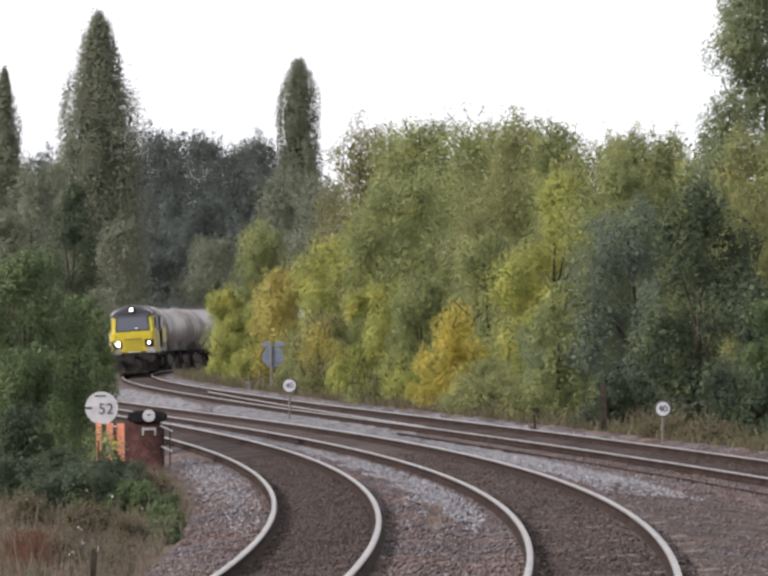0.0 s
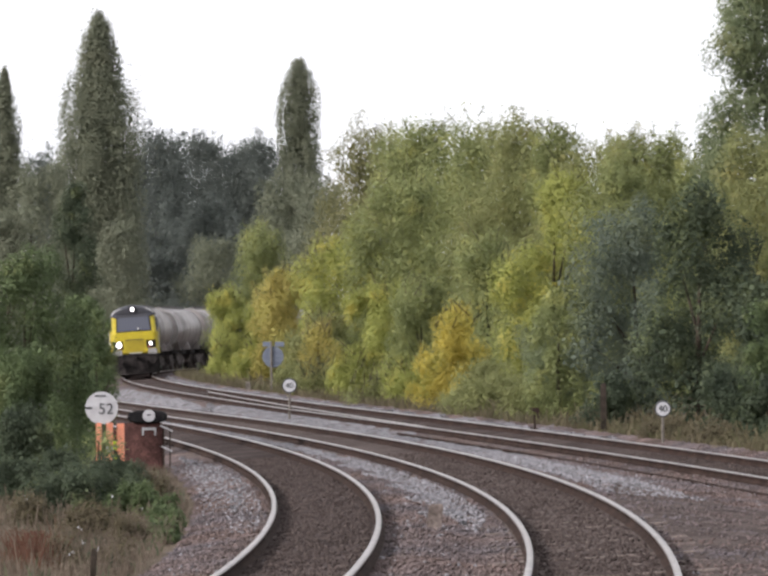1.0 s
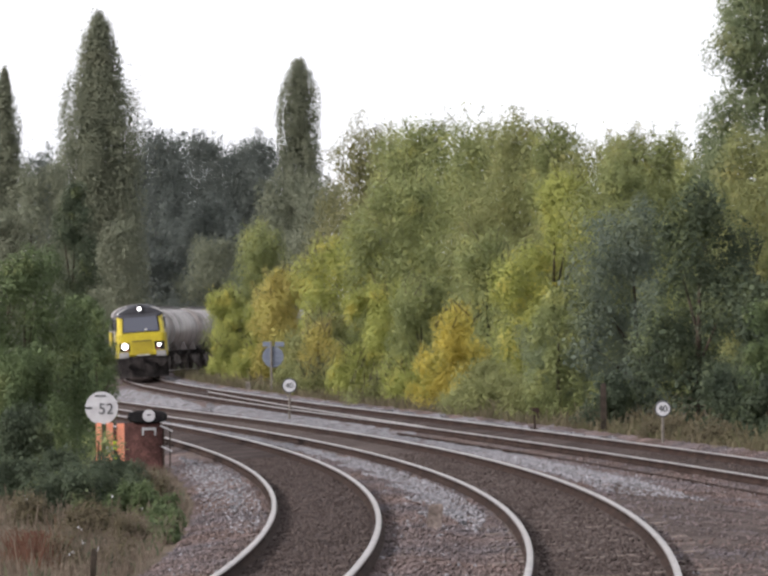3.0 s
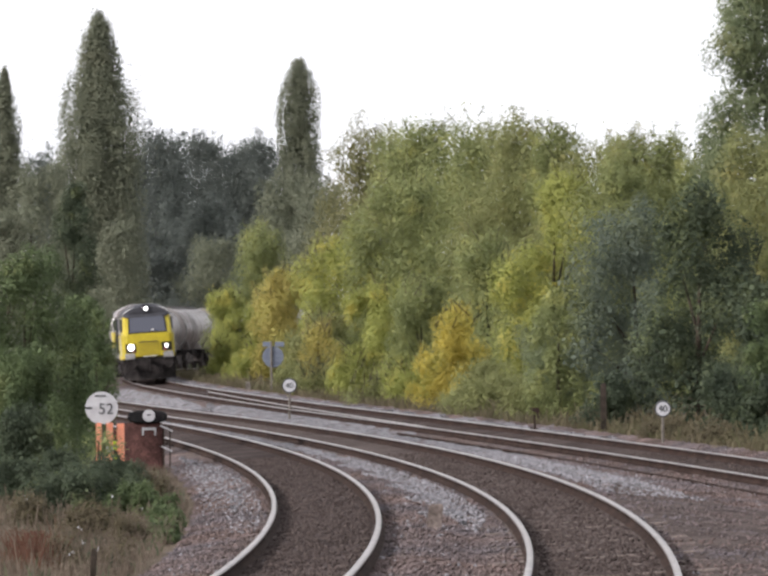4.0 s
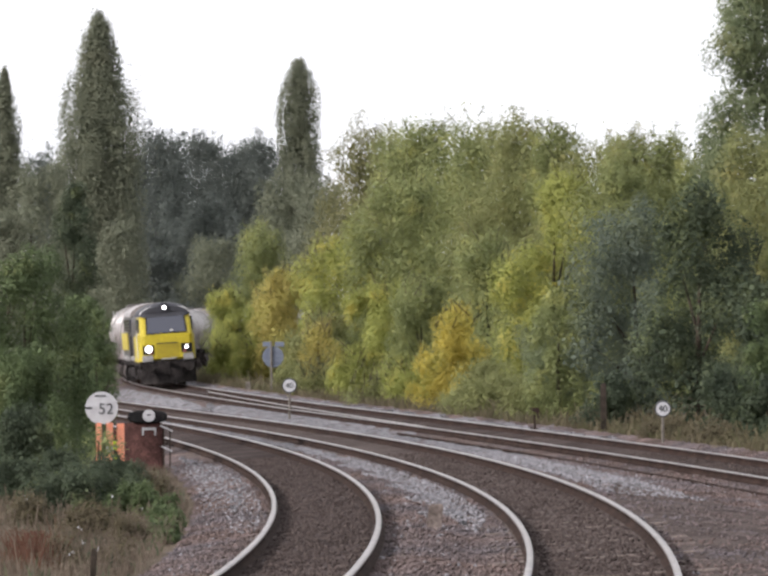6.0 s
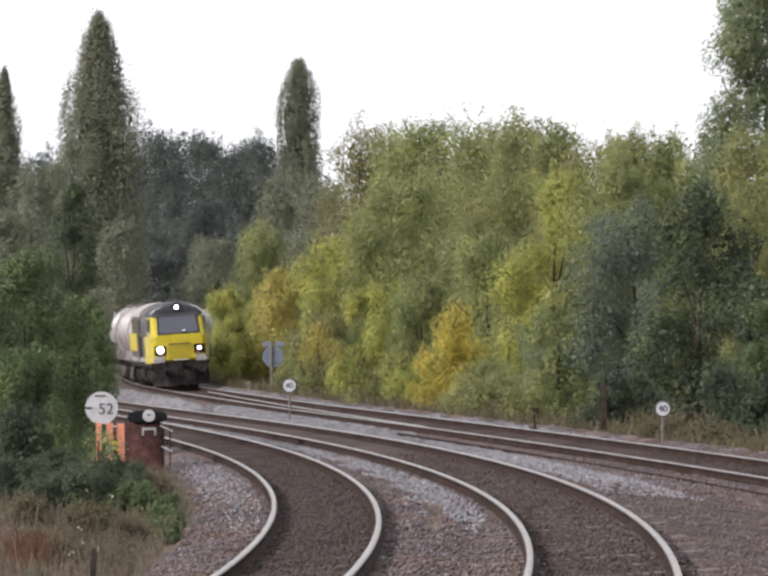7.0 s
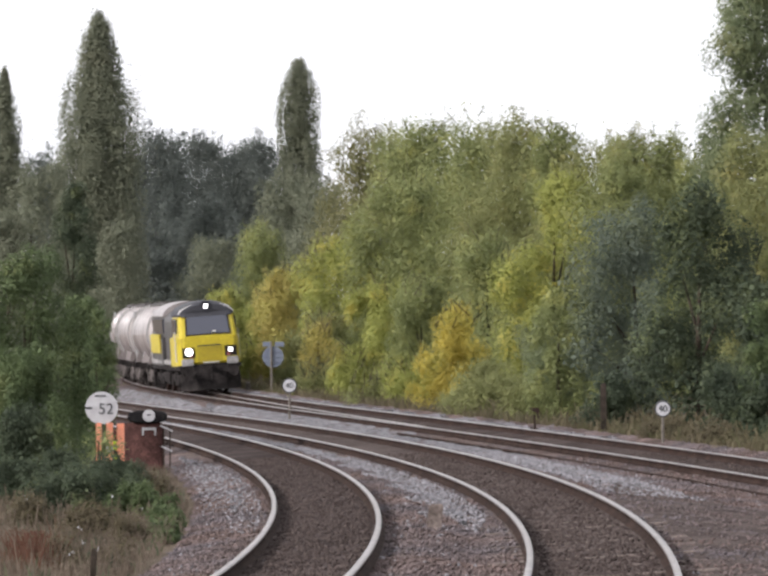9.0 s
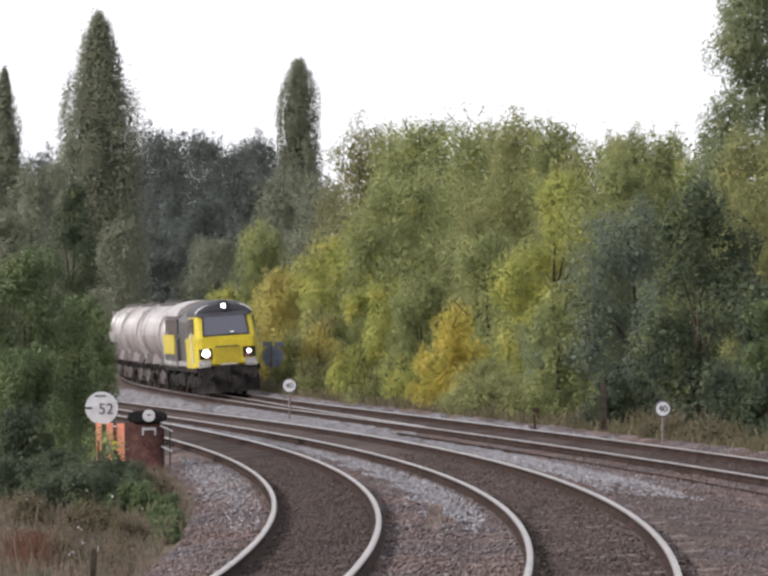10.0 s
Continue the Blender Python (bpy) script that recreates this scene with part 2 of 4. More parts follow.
def centre(line, y):
    """x of the centre line, its slope dx/dy and the rail level."""
    co, z0, grade, cant = LINES[line]
    u = (np.asarray(y, float) - 120) / 80
    far = np.maximum(np.asarray(y, float) - 245, 0) * (line == "C")
    ease = np.clip((np.asarray(y, float) - 155) / 35, 0, 1) * (line == "C")
    ease = ease * ease * (3 - 2 * ease)
    return np.polyval(co, u) + 0.0017 * far**2 - 0.09 * ease, np.polyval(np.polyder(co), u) / 80 + 0.0034 * far, z0 + grade * (np.asarray(y, float) - 120) + 0.05 * ease


def beside(line, y, across, up=0.0):
    """The point that lies across metres to the right of a line and up metres over its (canted) rail level."""
    x, s, z = centre(line, y)
    q, cant = np.sqrt(1 + s * s), LINES[line][3]
    return np.array([x + (across - cant * up) / q, y - s * (across - cant * up) / q, z + cant * across + up])


def ground_z(x, y):
    """Height of the ground: the ballast between and beside the lines, and the verges."""
    x, y = np.broadcast_arrays(np.asarray(x, float), np.asarray(y, float))
    yc = np.clip(y, -20, 330)
    knots, heights = [], []
    for line in "ABC":
        cx, s, z = centre(line, yc)
        cant = LINES[line][3]
        for w in (-1.35, 1.35):
            knots.append(cx + w), heights.append(z - 0.178 + cant * w)
    xa, xc = knots[0], knots[-1]
    knots = [xa - 60, xa - 3.0, xa - 1.5] + knots + [xc + 0.6, xc + 1.7, xc + 60]
    heights = [heights[0] - 0.1, heights[0] - 0.1, heights[0] - 0.22] + heights + [heights[-1] + 0.16, heights[-1] - 0.06, heights[-1] + 0.3]
    out = np.where(x <= knots[0], heights[0], heights[-1]).astype(float)
    for k0, k1, h0, h1 in zip(knots, knots[1:], heights, heights[1:]):
        f = np.clip((x - k0) / np.maximum(k1 - k0, 0.05), 0, 1)
        inside = (x > k0) & (x <= k1)
        out = np.where(inside, h0 + f * (h1 - h0), out)
    return out


def sheet(name, xs, ys, mat, lift=0.0, rough=0.0, seed=1):
    """A ground mesh over the lattice xs(i, j), ys(i, j)."""
    rng = np.random.default_rng(seed)
    zs = ground_z(xs, ys) + lift + rng.normal(0, rough, xs.shape)
    n, m = xs.shape
    v = np.stack([xs, ys, zs], -1).reshape(-1, 3)
    i = np.arange(n * m).reshape(n, m)
    f = np.stack([i[:-1, :-1], i[:-1, 1:], i[1:, 1:], i[1:, :-1]], -1).reshape(-1, 4)
    return quick(name, v, f, mat, smooth=True)


def build_ground():
    ys = np.concatenate([[-400, -100], np.arange(-20, 330, 1.0), np.geomspace(330, 4000, 14)])
    xs = np.concatenate([-np.geomspace(2500, 60, 10), np.arange(-55, 40, 0.5), np.geomspace(40, 2500, 12)])
    gx, gy = np.meshgrid(xs, ys)
    tagged(sheet("ground", gx, gy, M_SOIL, -0.03, 0.008), "brown verge soil with dry plant litter", "ground", kind="structure")
    # ballast from the left shoulder of line A to the right shoulder of line C
    yy = np.arange(20, 330, 0.5)
    xa, xc = centre("A", yy)[0] - 2.05, centre("C", yy)[0] + 2.0
    f = np.linspace(0, 1, 60)
    bx = xa[:, None] + (xc - xa)[:, None] * f[None, :] + np.random.default_rng(4).normal(0, 0.05, (len(yy), 60))
    by = np.repeat(yy[:, None], 60, 1) + np.random.default_rng(14).uniform(-0.2, 0.2, (len(yy), 60))
    tagged(sheet("ballast", bx, by, M_BALLAST, 0.0, 0.012, 2), "grey crushed-stone ballast beneath the railway lines", "ballast", kind="structure")
    for k, line in enumerate("ABC"):
        cx = centre(line, yy)[0]
        w = np.linspace(-0.71, 0.71, 16)
        bx = cx[:, None] + w[None, :] + np.random.default_rng(9 + k).normal(0, 0.02, (len(yy), 16))
        by = np.repeat(yy[:, None], 16, 1) + np.random.default_rng(19 + k).uniform(-0.2, 0.2, (len(yy), 16))
        tagged(sheet("track_bed", bx, by, M_BROWNBED if line == "B" else M_DIRTY, 0.022, 0.005, 5 + k), "dark oil-stained ballast between the rails", "ballast", kind="structure")


def fresh_strip(line, across0, across1, y0, y1, seed, run=14.0):
    """A ragged strip of newer, paler ballast beside a line."""
    yy = np.arange(y0, y1, 0.4)
    rng = np.random.default_rng(seed)
    f = np.linspace(0, 1, 14)
    taper = np.clip(np.minimum((yy - y0) * 14.0 / run, y1 - yy) / 14.0, 0.05, 1)
    wob = np.array([noise.noise((y * 0.35, seed, 0)) * 0.35 for y in yy])
    mid, half = (across0 + across1) / 2 + wob * 0.4, (across1 - across0) / 2 * taper * (1 + wob)
    bx = centre(line, yy)[0][:, None] + mid[:, None] + half[:, None] * (2 * f[None, :] - 1) + rng.normal(0, 0.03, (len(yy), 14))
    ob = sheet("fresh_ballast", bx, np.repeat(yy[:, None], 14, 1), M_FRESH, 0.016, 0.012, seed)
    return tagged(ob, "pale newly tipped ballast beside the rails", "ballast", kind="structure")


RAIL = [(-0.035, 0.0), (0.035, 0.0), (0.037, -0.03), (0.012, -0.045), (0.010, -0.12), (0.07, -0.145), (0.07, -0.159), (-0.07, -0.159), (-0.07, -0.145), (-0.010, -0.12), (-0.012, -0.045), (-0.037, -0.03)]


def sweep_rail(name, parent, line, across, y0, y1, label="", lift=0.0, mats=None):
    ys = np.arange(y0, y1 + 0.1, 1.0)
    rings = np.stack([beside(line, ys, across + a, h + lift).T for a, h in RAIL], 1)
    n, k = rings.shape[:2]
    i = np.arange(n * k).reshape(n, k)
    f = np.stack([i[:-1], np.roll(i, -1, 1)[:-1], np.roll(i, -1, 1)[1:], i[1:]], -1).reshape(-1, 4)
    ob = quick(name, rings.reshape(-1, 3), f[:, ::-1], mats or [M_RUST, M_RAILTOP], parent)
    idx = np.zeros(len(f), np.int32)
    top = np.tile(np.arange(k) == 0, n - 1)
    side = np.tile((np.arange(k) == 1) | (np.arange(k) == 11), n - 1)
    idx[top | side] = 1 if not mats else 0
    ob.data.polygons.foreach_set("material_index", idx)
    return tagged(ob, label)


def build_track(line, y0, y1, label):
    t = thing("railway_track", label, "track", "running lines", "structure")
    for side in (-0.7525, 0.7525):
        sweep_rail("rail", t, line, side, y0, y1, "bright-headed steel rail")
    bm = box(bmesh.new(), -1.25, 1.25, -0.125, 0.125, -0.14, 0.0, 0.012)
    me = bpy.data.meshes.new("sleeper")
    bm.to_mesh(me)
    bm.free()
    me.materials.append(M_SLEEPER)
    for y in np.arange(max(y0, 42), min(y1, 232), 0.72):
        p = beside(line, y, 0.0, -0.174 + 0.007 * math.sin(y * 12.7) * math.sin(y * 3.1) + (0.022 if line == "B" and y < 66 and math.sin(y * 5.9) > 0.45 else 0.0))
        s = centre(line, y)[1]
        ob = new("sleeper", me)
        ob.parent = t
        ob.matrix_basis = Matrix.Translation(p) @ pose(0, 0, 0, 0, -math.degrees(LINES[line][3]), -math.degrees(math.atan(s)))
    return t


def build_stones(sort="outer"):
    """Loose stones of the ballast on the nearest stretch, or of the dirty beds inside the rails, or of the fresh strips."""
    inside, fresh = sort == "inside", sort == "fresh"
    rng = np.random.default_rng({"outer": 11, "inside": 12, "fresh": 13}[sort])
    n = 60000
    y = 44 + 62 * rng.random(n) ** 1.4
    lo, hi = centre("A", y)[0] - 2.0, centre("C", y)[0] + 1.8
    x = lo + (hi - lo) * rng.random(n)
    keep = np.ones(n, bool)
    for line in "ABC":
        d = x - centre(line, y)[0]
        keep &= np.abs(np.abs(d) - 0.7525) > 0.1
        keep &= (np.abs(d) > 0.8) | inside
    if inside:
        keep &= np.min([np.abs(x - centre(line, y)[0]) for line in "ABC"], 0) < 0.66
    db = x - centre("B", y)[0]
    pale = ((db > 1.3) & (db < 2.9) & (y > 74)) | ((db > -1.75 + 0.25 * np.sin(y * 0.9)) & (db < -0.95) & (y > 66 + 3 * np.sin(x * 9)))
    da = x - centre("A", y)[0]
    pale |= (da < -0.95) & (da > -1.9) & (y > 70 + 5 * np.sin(x * 4)) & (rng.random(n) < 0.35)
    edge = rng.random(n)
    keep &= (pale | (edge < 0.03)) if fresh else (~pale | (edge < 0.15))
    worn_path = (db > 0.95 + 0.2 * np.sin(y * 0.7)) & (y < 78 + 4 * np.sin(x * 5))
    keep &= ~worn_path | (edge > 0.7) | inside
    x, y = x[keep], y[keep]
    n = len(x)
    base = np.array([(1, 0, 0), (-1, 0, 0), (0, 1, 0), (0, -1, 0), (0, 0, 1), (0, 0, -1)], float)
    tri = np.array([(0, 2, 4), (2, 1, 4), (1, 3, 4), (3, 0, 4), (2, 0, 5), (1, 2, 5), (3, 1, 5), (0, 3, 5)])
    a = rng.uniform(0, 6.28, n)
    size = rng.uniform(0.015, 0.038, (n, 1, 3)) * np.array([1, 1, 0.75])
    v = base[None] * size + rng.normal(0, 0.006, (n, 6, 3))
    c, s = np.cos(a)[:, None], np.sin(a)[:, None]
    v = np.stack([v[..., 0] * c - v[..., 1] * s, v[..., 0] * s + v[..., 1] * c, v[..., 2]], -1)
    v += np.stack([x, y, ground_z(x, y) + (0.03 if inside else 0.022)], -1)[:, None, :]
    f = (tri[None] + 6 * np.arange(n)[:, None, None]).reshape(-1, 3)
    ob = quick("loose_ballast", v.reshape(-1, 3), f, M_DIRTYSTONE if inside else M_FRESHSTONE if fresh else M_STONE)
    tagged(ob, "dark dirty stones between the rails" if inside else "pale blue-grey stones of newer ballast" if fresh else "loose grey-brown angular stones on the ballast", "stones", kind="stuff")


# ---------------------------------------------------------------- plants
def leaves(rng, pts, out, size, flat=0.36, far=False):
    """Leaf blades at pts, bent along the middle, or plain three-cornered ones far off; out: the way each one faces, roughly."""
    n = len(pts)
    nrm = out + rng.normal(0, flat, (n, 3)) + np.array([0, 0, 0.25])
    nrm /= np.linalg.norm(nrm, axis=1, keepdims=True) + 1e-9
    t = np.cross(nrm, rng.normal(0, 1, (n, 3)))
    t /= np.linalg.norm(t, axis=1, keepdims=True) + 1e-9
    b = np.cross(nrm, t)
    s = size * rng.uniform(0.7, 1.3, (n, 1))
    w = s * rng.uniform(0.4, 0.7, (n, 1))
    if far:
        v = np.stack([pts - t * s * 0.45 - b * w * 0.5, pts - t * s * 0.45 + b * w * 0.5, pts + t * s * 0.55], 1)
        return v.reshape(-1, 3), np.arange(3 * n).reshape(n, 3)
    v = np.stack([pts - t * s * 0.5, pts + b * w * 0.5 - nrm * s * 0.08, pts + t * s * 0.5, pts - b * w * 0.5 - nrm * s * 0.08], 1)
    return v.reshape(-1, 3), np.arange(4 * n).reshape(n, 4)


def clump_points(rng, lobes, n, fill=0.55):
    """n points in the outer shell of a set of round lobes (x, y, z, rx, ry, rz), none deep within another lobe, thinner on the side away from the railway."""
    lobes = np.asarray(lobes, float)
    area = (lobes[:, 3] * lobes[:, 5] + lobes[:, 3] * lobes[:, 4] + lobes[:, 4] * lobes[:, 5])
    pick = rng.choice(len(lobes), int(n * 2.6), p=area / area.sum())
    d = rng.normal(0, 1, (len(pick), 3))
    d /= np.linalg.norm(d, axis=1, keepdims=True)
    r = 1 - fill * rng.random((len(pick), 1)) ** 1.6 + np.abs(rng.normal(0, 0.07, (len(pick), 1)))
    pts = lobes[pick, :3] + d * r * lobes[pick, 3:]
    deep = np.zeros(len(pts), bool)
    for k, lb in enumerate(lobes):
        q = np.linalg.norm((pts - lb[:3]) / lb[3:], axis=1)
        deep |= (q < 0.55) & (pick != k)
    ok = ~deep & ((d[:, 1] < 0.35) | (rng.random(len(d)) < 0.35))
    return pts[ok][:n], d[ok][:n]


def limb(bm, a, b, r0, r1):
    tube(bm, a, b, r0, r1, 7)


def tall_lobes(rng, shape, height, width, depth, count):
    """Steep upright plumes of a Lombardy poplar; "wedge" tapers from lower down than "poplar"."""
    taper, power = (0.42, 0.68) if shape == "wedge" else (0.16, 0.5)
    out = []
    for k in range(count):
        h = 0.22 + 0.78 * (k + rng.random()) / count
        a = rng.uniform(0, 6.283)
        w = min(1.0, (1.0 - h) / taper) ** power * (1 + 0.16 * math.sin(h * 27 + 2 * a + height))
        r = math.sqrt(rng.uniform(0.4, 1.0))
        lx = (0.085 + 0.07 * rng.random()) * width * (0.3 + 0.7 * w)
        lz = lx * rng.uniform(2.4, 4.2)
        px, py = math.cos(a) * max(0.0, r * w * width * 0.5 - lx * 0.5), math.sin(a) * max(0.0, r * w * depth * 0.5 - lx * 0.5)
        out.append((px, py, max(min(h * height, height - lz * rng.uniform(0.9, 1.4)), lz * 0.6), lx, lx, lz))
    core = []
    for h in np.linspace(0.06, 0.95, 34):
        w = min(1.0, (1.0 - h) / taper) ** power * (0.96 if shape == "wedge" or h < 0.7 else 0.6)
        core.append((0.0, 0.0, h * height, w * width * 0.5, w * depth * 0.5, 0.045 * height))
    return out, core


def round_lobes(rng, shape, height, width, depth, count):
    """Large uneven boughs that fill a dome, each broken into smaller lobes."""
    out, majors = [], []
    n_major = max(10, int(10 * height / max(width, 0.1)) + 6)
    for k in range(n_major):
        h = (k + rng.random()) / n_major
        w = max(0.1, 1 - (h * 0.97) ** 3.4) ** 0.6
        if shape == "round":
            w = math.sqrt(max(0.06, 1 - ((h - 0.5) / 0.52) ** 2))
        a, r = rng.uniform(0, 6.283), math.sqrt(rng.uniform(0.0, 1.0))
        m = rng.uniform(0.16, 0.27) * width * (0.65 + 0.35 * w)
        px, py = math.cos(a) * max(0.0, r * w * width * 0.5 - m * 0.35), math.sin(a) * max(0.0, r * w * depth * 0.5 - m * 0.35)
        mz = m * rng.uniform(1.0, 1.7)
        majors.append((px, py, max(min(h * height, height - mz), mz * 0.5), m, m, mz))
    per = max(3, count // n_major)
    for x, y, z, m, _, mz in majors:
        out.append((x, y, z, m * 0.8, m * 0.8, mz * 0.8))
        for _ in range(per):
            d = rng.normal(0, 1, 3)
            d /= np.linalg.norm(d)
            q = m * rng.uniform(0.24, 0.42)
            out.append((x + d[0] * m * 0.78, y + d[1] * m * 0.78, max(z + d[2] * mz * 0.8, q * 0.6), q, q, q * rng.uniform(1.0, 1.9)))
    return out, majors


def grow(name, label, category, x, y, height, width, mat, seed, n=6000, leaf=0.24, shape="bush", depth=None, group="", trunk_r=None):
    """A tree or bush: a tapered trunk with limbs, and a crown of many leaves round uneven lobes."""
    rng = np.random.default_rng(seed)
    z0 = float(ground_z(x, y))
    depth = depth or width * 0.85
    far = y > 132
    if far:
        n, leaf = int(n * 1.4), leaf * (0.96 if shape in ("poplar", "wedge") else 0.78)
    t = thing(name, label, category, group, at=(x, y, z0 - 0.05))
    if shape in ("poplar", "wedge"):
        lobes, majors = tall_lobes(rng, shape, height, width, depth, 300)
    else:
        lobes, majors = round_lobes(rng, shape, height, width, depth, 110)
    slim = shape in ("poplar", "wedge")
    pts, out = clump_points(rng, lobes, n, 0.4 if slim else 0.55)
    # loose sprays that break the outline
    m = max(30, n // 9)
    k = rng.integers(0, len(pts), m)
    spray = pts[k] + out[k] * rng.uniform(0.04, 0.4, (m, 1)) * leaf * (2 if slim else 5) + rng.normal(0, leaf * 0.5, (m, 3))
    pts, out = np.concatenate([pts, spray]), np.concatenate([out, out[k]])
    # tall dark bushes are bare at the foot
    keep = pts[:, 2] > (0.2 * height if name == "dark_bush" else 0.05)
    v, f = leaves(rng, pts[keep], out[keep], leaf, far=far)
    # the denser inside of the crown
    big = np.asarray(majors)
    k = rng.integers(0, len(big), int(n // (1.8 if slim else 7)))
    d = rng.normal(0, 0.42 if slim else 0.32, (len(k), 3))
    pin = big[k, :3] + d * big[k, 3:]
    v2, f2 = leaves(rng, pin[pin[:, 2] > 0.1], d[pin[:, 2] > 0.1], leaf * (1.5 if slim else 2.1), far=far)
    if shape == "bush" and y > 150:
        # upright shoots along the top of the crown
        tops = pts[(pts[:, 2] > height * 0.8) & (out[:, 2] > 0.3)]
        if len(tops) > 20:
            root = tops[rng.integers(0, len(tops), 26)]
            way = np.stack([rng.normal(0, 0.5, 26), rng.normal(0, 0.5, 26), np.ones(26)], -1) * rng.uniform(0.15, 0.6, (26, 1))
            f_up = rng.random((26, 22, 1))
            shoot = (root[:, None] + way[:, None] * f_up + rng.normal(0, 0.10, (26, 22, 3))).reshape(-1, 3)
            v3, f3 = leaves(rng, shoot, rng.normal(0, 1, shoot.shape), leaf, far=far)
            f3 = f3 + len(v)
            v, f = np.concatenate([v, v3]), np.concatenate([f, f3])
            bm = bmesh.new()
            for a, w in zip(root, way):
                tube(bm, a - w * 0.3, a + w, 0.018, 0.006, 4)
            tagged(part("twig_spray", bm, M_BARK, t), kind="stuff")
    quick("crown", np.concatenate([v, v2]), np.concatenate([f, f2 + len(v)]), mat, t)
    bm = bmesh.new()
    tr = trunk_r or 0.014 * height + 0.03
    zs = [0, height * 0.25, height * 0.5, height * 0.75]
    off = [(0, 0)] + [tuple(rng.normal(0, 0.01 * height, 2)) for _ in zs[1:]]
    for i in range(3):
        limb(bm, (*off[i], zs[i]), (*off[i + 1], zs[i + 1]), tr * (1 - 0.3 * i), tr * (0.7 - 0.3 * i) + 0.01)
    part("trunk", bm, M_BARK, t)
    for lb in sorted(lobes if slim else majors, key=lambda q: -q[3])[:6]:
        h0 = min(zs[2], max(0.2, lb[2] * 0.55))
        f0 = h0 / zs[2]
        bm = bmesh.new()
        limb(bm, (off[2][0] * f0, off[2][1] * f0, h0), lb[:3], tr * 0.4, tr * 0.1)
        part("limb", bm, M_BARK, t)
    return t


def grass(name, label, xs, ys, height, mat, seed, width=0.02, heads=0.0, lean_most=0.6):
    """Upright blades, each bent once."""
    rng = np.random.default_rng(seed)
    n = len(xs)
    zs = ground_z(xs, ys) - 0.03
    drift = np.sin(xs * 1.9 + np.sin(ys * 0.31) * 2) * np.sin(ys * 0.43 + xs * 0.7) + 0.5 * np.sin(xs * 5.3 + ys * 1.7)
    h = height * rng.uniform(0.45, 1.25, n) * np.clip(0.85 + 0.45 * drift, 0.3, 1.5)
    a = rng.uniform(0, 6.283, n)
    lean = rng.uniform(0.05, lean_most, n) * h
    w = width * rng.uniform(0.6, 1.6, n)
    dx, dy = np.cos(a), np.sin(a)
    p = np.stack([xs, ys, zs], -1)
    side = np.stack([np.ones(n), rng.normal(0, 0.4, n), np.zeros(n)], -1) * w[:, None]
    mid = p + np.stack([dx * lean * 0.35, dy * lean * 0.35, h * 0.6], -1)
    tip = p + np.stack([dx * lean, dy * lean, h], -1)
    v = np.stack([p - side, p + side, mid + side * 0.8, tip + side * (0.1 + heads), tip - side * (0.1 + heads), mid - side * 0.8], 1).reshape(-1, 3)
    i = 6 * np.arange(n)[:, None]
    f = np.concatenate([i + np.array([0, 1, 2, 5]), i + np.array([5, 2, 3, 4])])
    return tagged(quick(name, v, f, mat), label, "grass", kind="stuff")


def scatter(seed, n, y0, y1, line, a0, a1):
    rng = np.random.default_rng(seed)
    y = rng.uniform(y0, y1, n)
    return centre(line, y)[0] + rng.uniform(a0, a1, n), y


def herbage(seed, n, y0, y1, line, a0, a1, height, size, mat, label):
    """Dead leaves and seed heads that stand and lie tangled in the grass."""
    rng = np.random.default_rng(seed)
    x, y = scatter(seed + 1, n, y0, y1, line, a0, a1)
    clump = 0.5 + 0.5 * np.sin(x * 2.3 + np.sin(y * 0.5) * 2) * np.sin(y * 0.61 + x * 1.1)
    z = ground_z(x, y) + rng.random(n) ** 1.5 * height * (0.3 + 0.7 * clump)
    pts = np.stack([x, y, z], -1)
    v, f = leaves(rng, pts, rng.normal(0, 1, pts.shape) + np.array([0, -0.6, 0.3]), size, 0.5, True)
    return tagged(quick("dead_herbage", v, f, mat), label, "herbage", kind="stuff")


def white_flowers():
    """Seed heads and small white flowers on stalks among the verge grass."""
    rng = np.random.default_rng(77)
    bm = bmesh.new()
    for _ in range(15):
        y = rng.uniform(54, 80)
        x = float(centre("A", np.array([y]))[0][0]) - rng.uniform(2.5, 6.0)
        z = float(ground_z(x, y))
        h = rng.uniform(0.2, 0.42)
        before = len(bm.faces)
        tube(bm, (x, y, z), (x + 0.02, y, z + h), 0.004, seg=5)
        bm.faces.ensure_lookup_table()
        for fc in bm.faces[before:]:
            fc.material_index = 1
        for _ in range(3):
            bmesh.ops.create_icosphere(bm, subdivisions=1, radius=rng.uniform(0.008, 0.016), matrix=Matrix.Translation((x + rng.normal(0.02, 0.02), y + rng.normal(0, 0.02), z + h + rng.normal(0, 0.015))))
    me = bpy.data.meshes.new("white_flowers")
    bm.to_mesh(me)
    bm.free()
    me.materials.append(M_SIGN)
    me.materials.append(L_GRASS)
    ob = new("white_flowers", me)
    return tagged(ob, "small white flower heads among the dry grass", "flowers", kind="stuff")


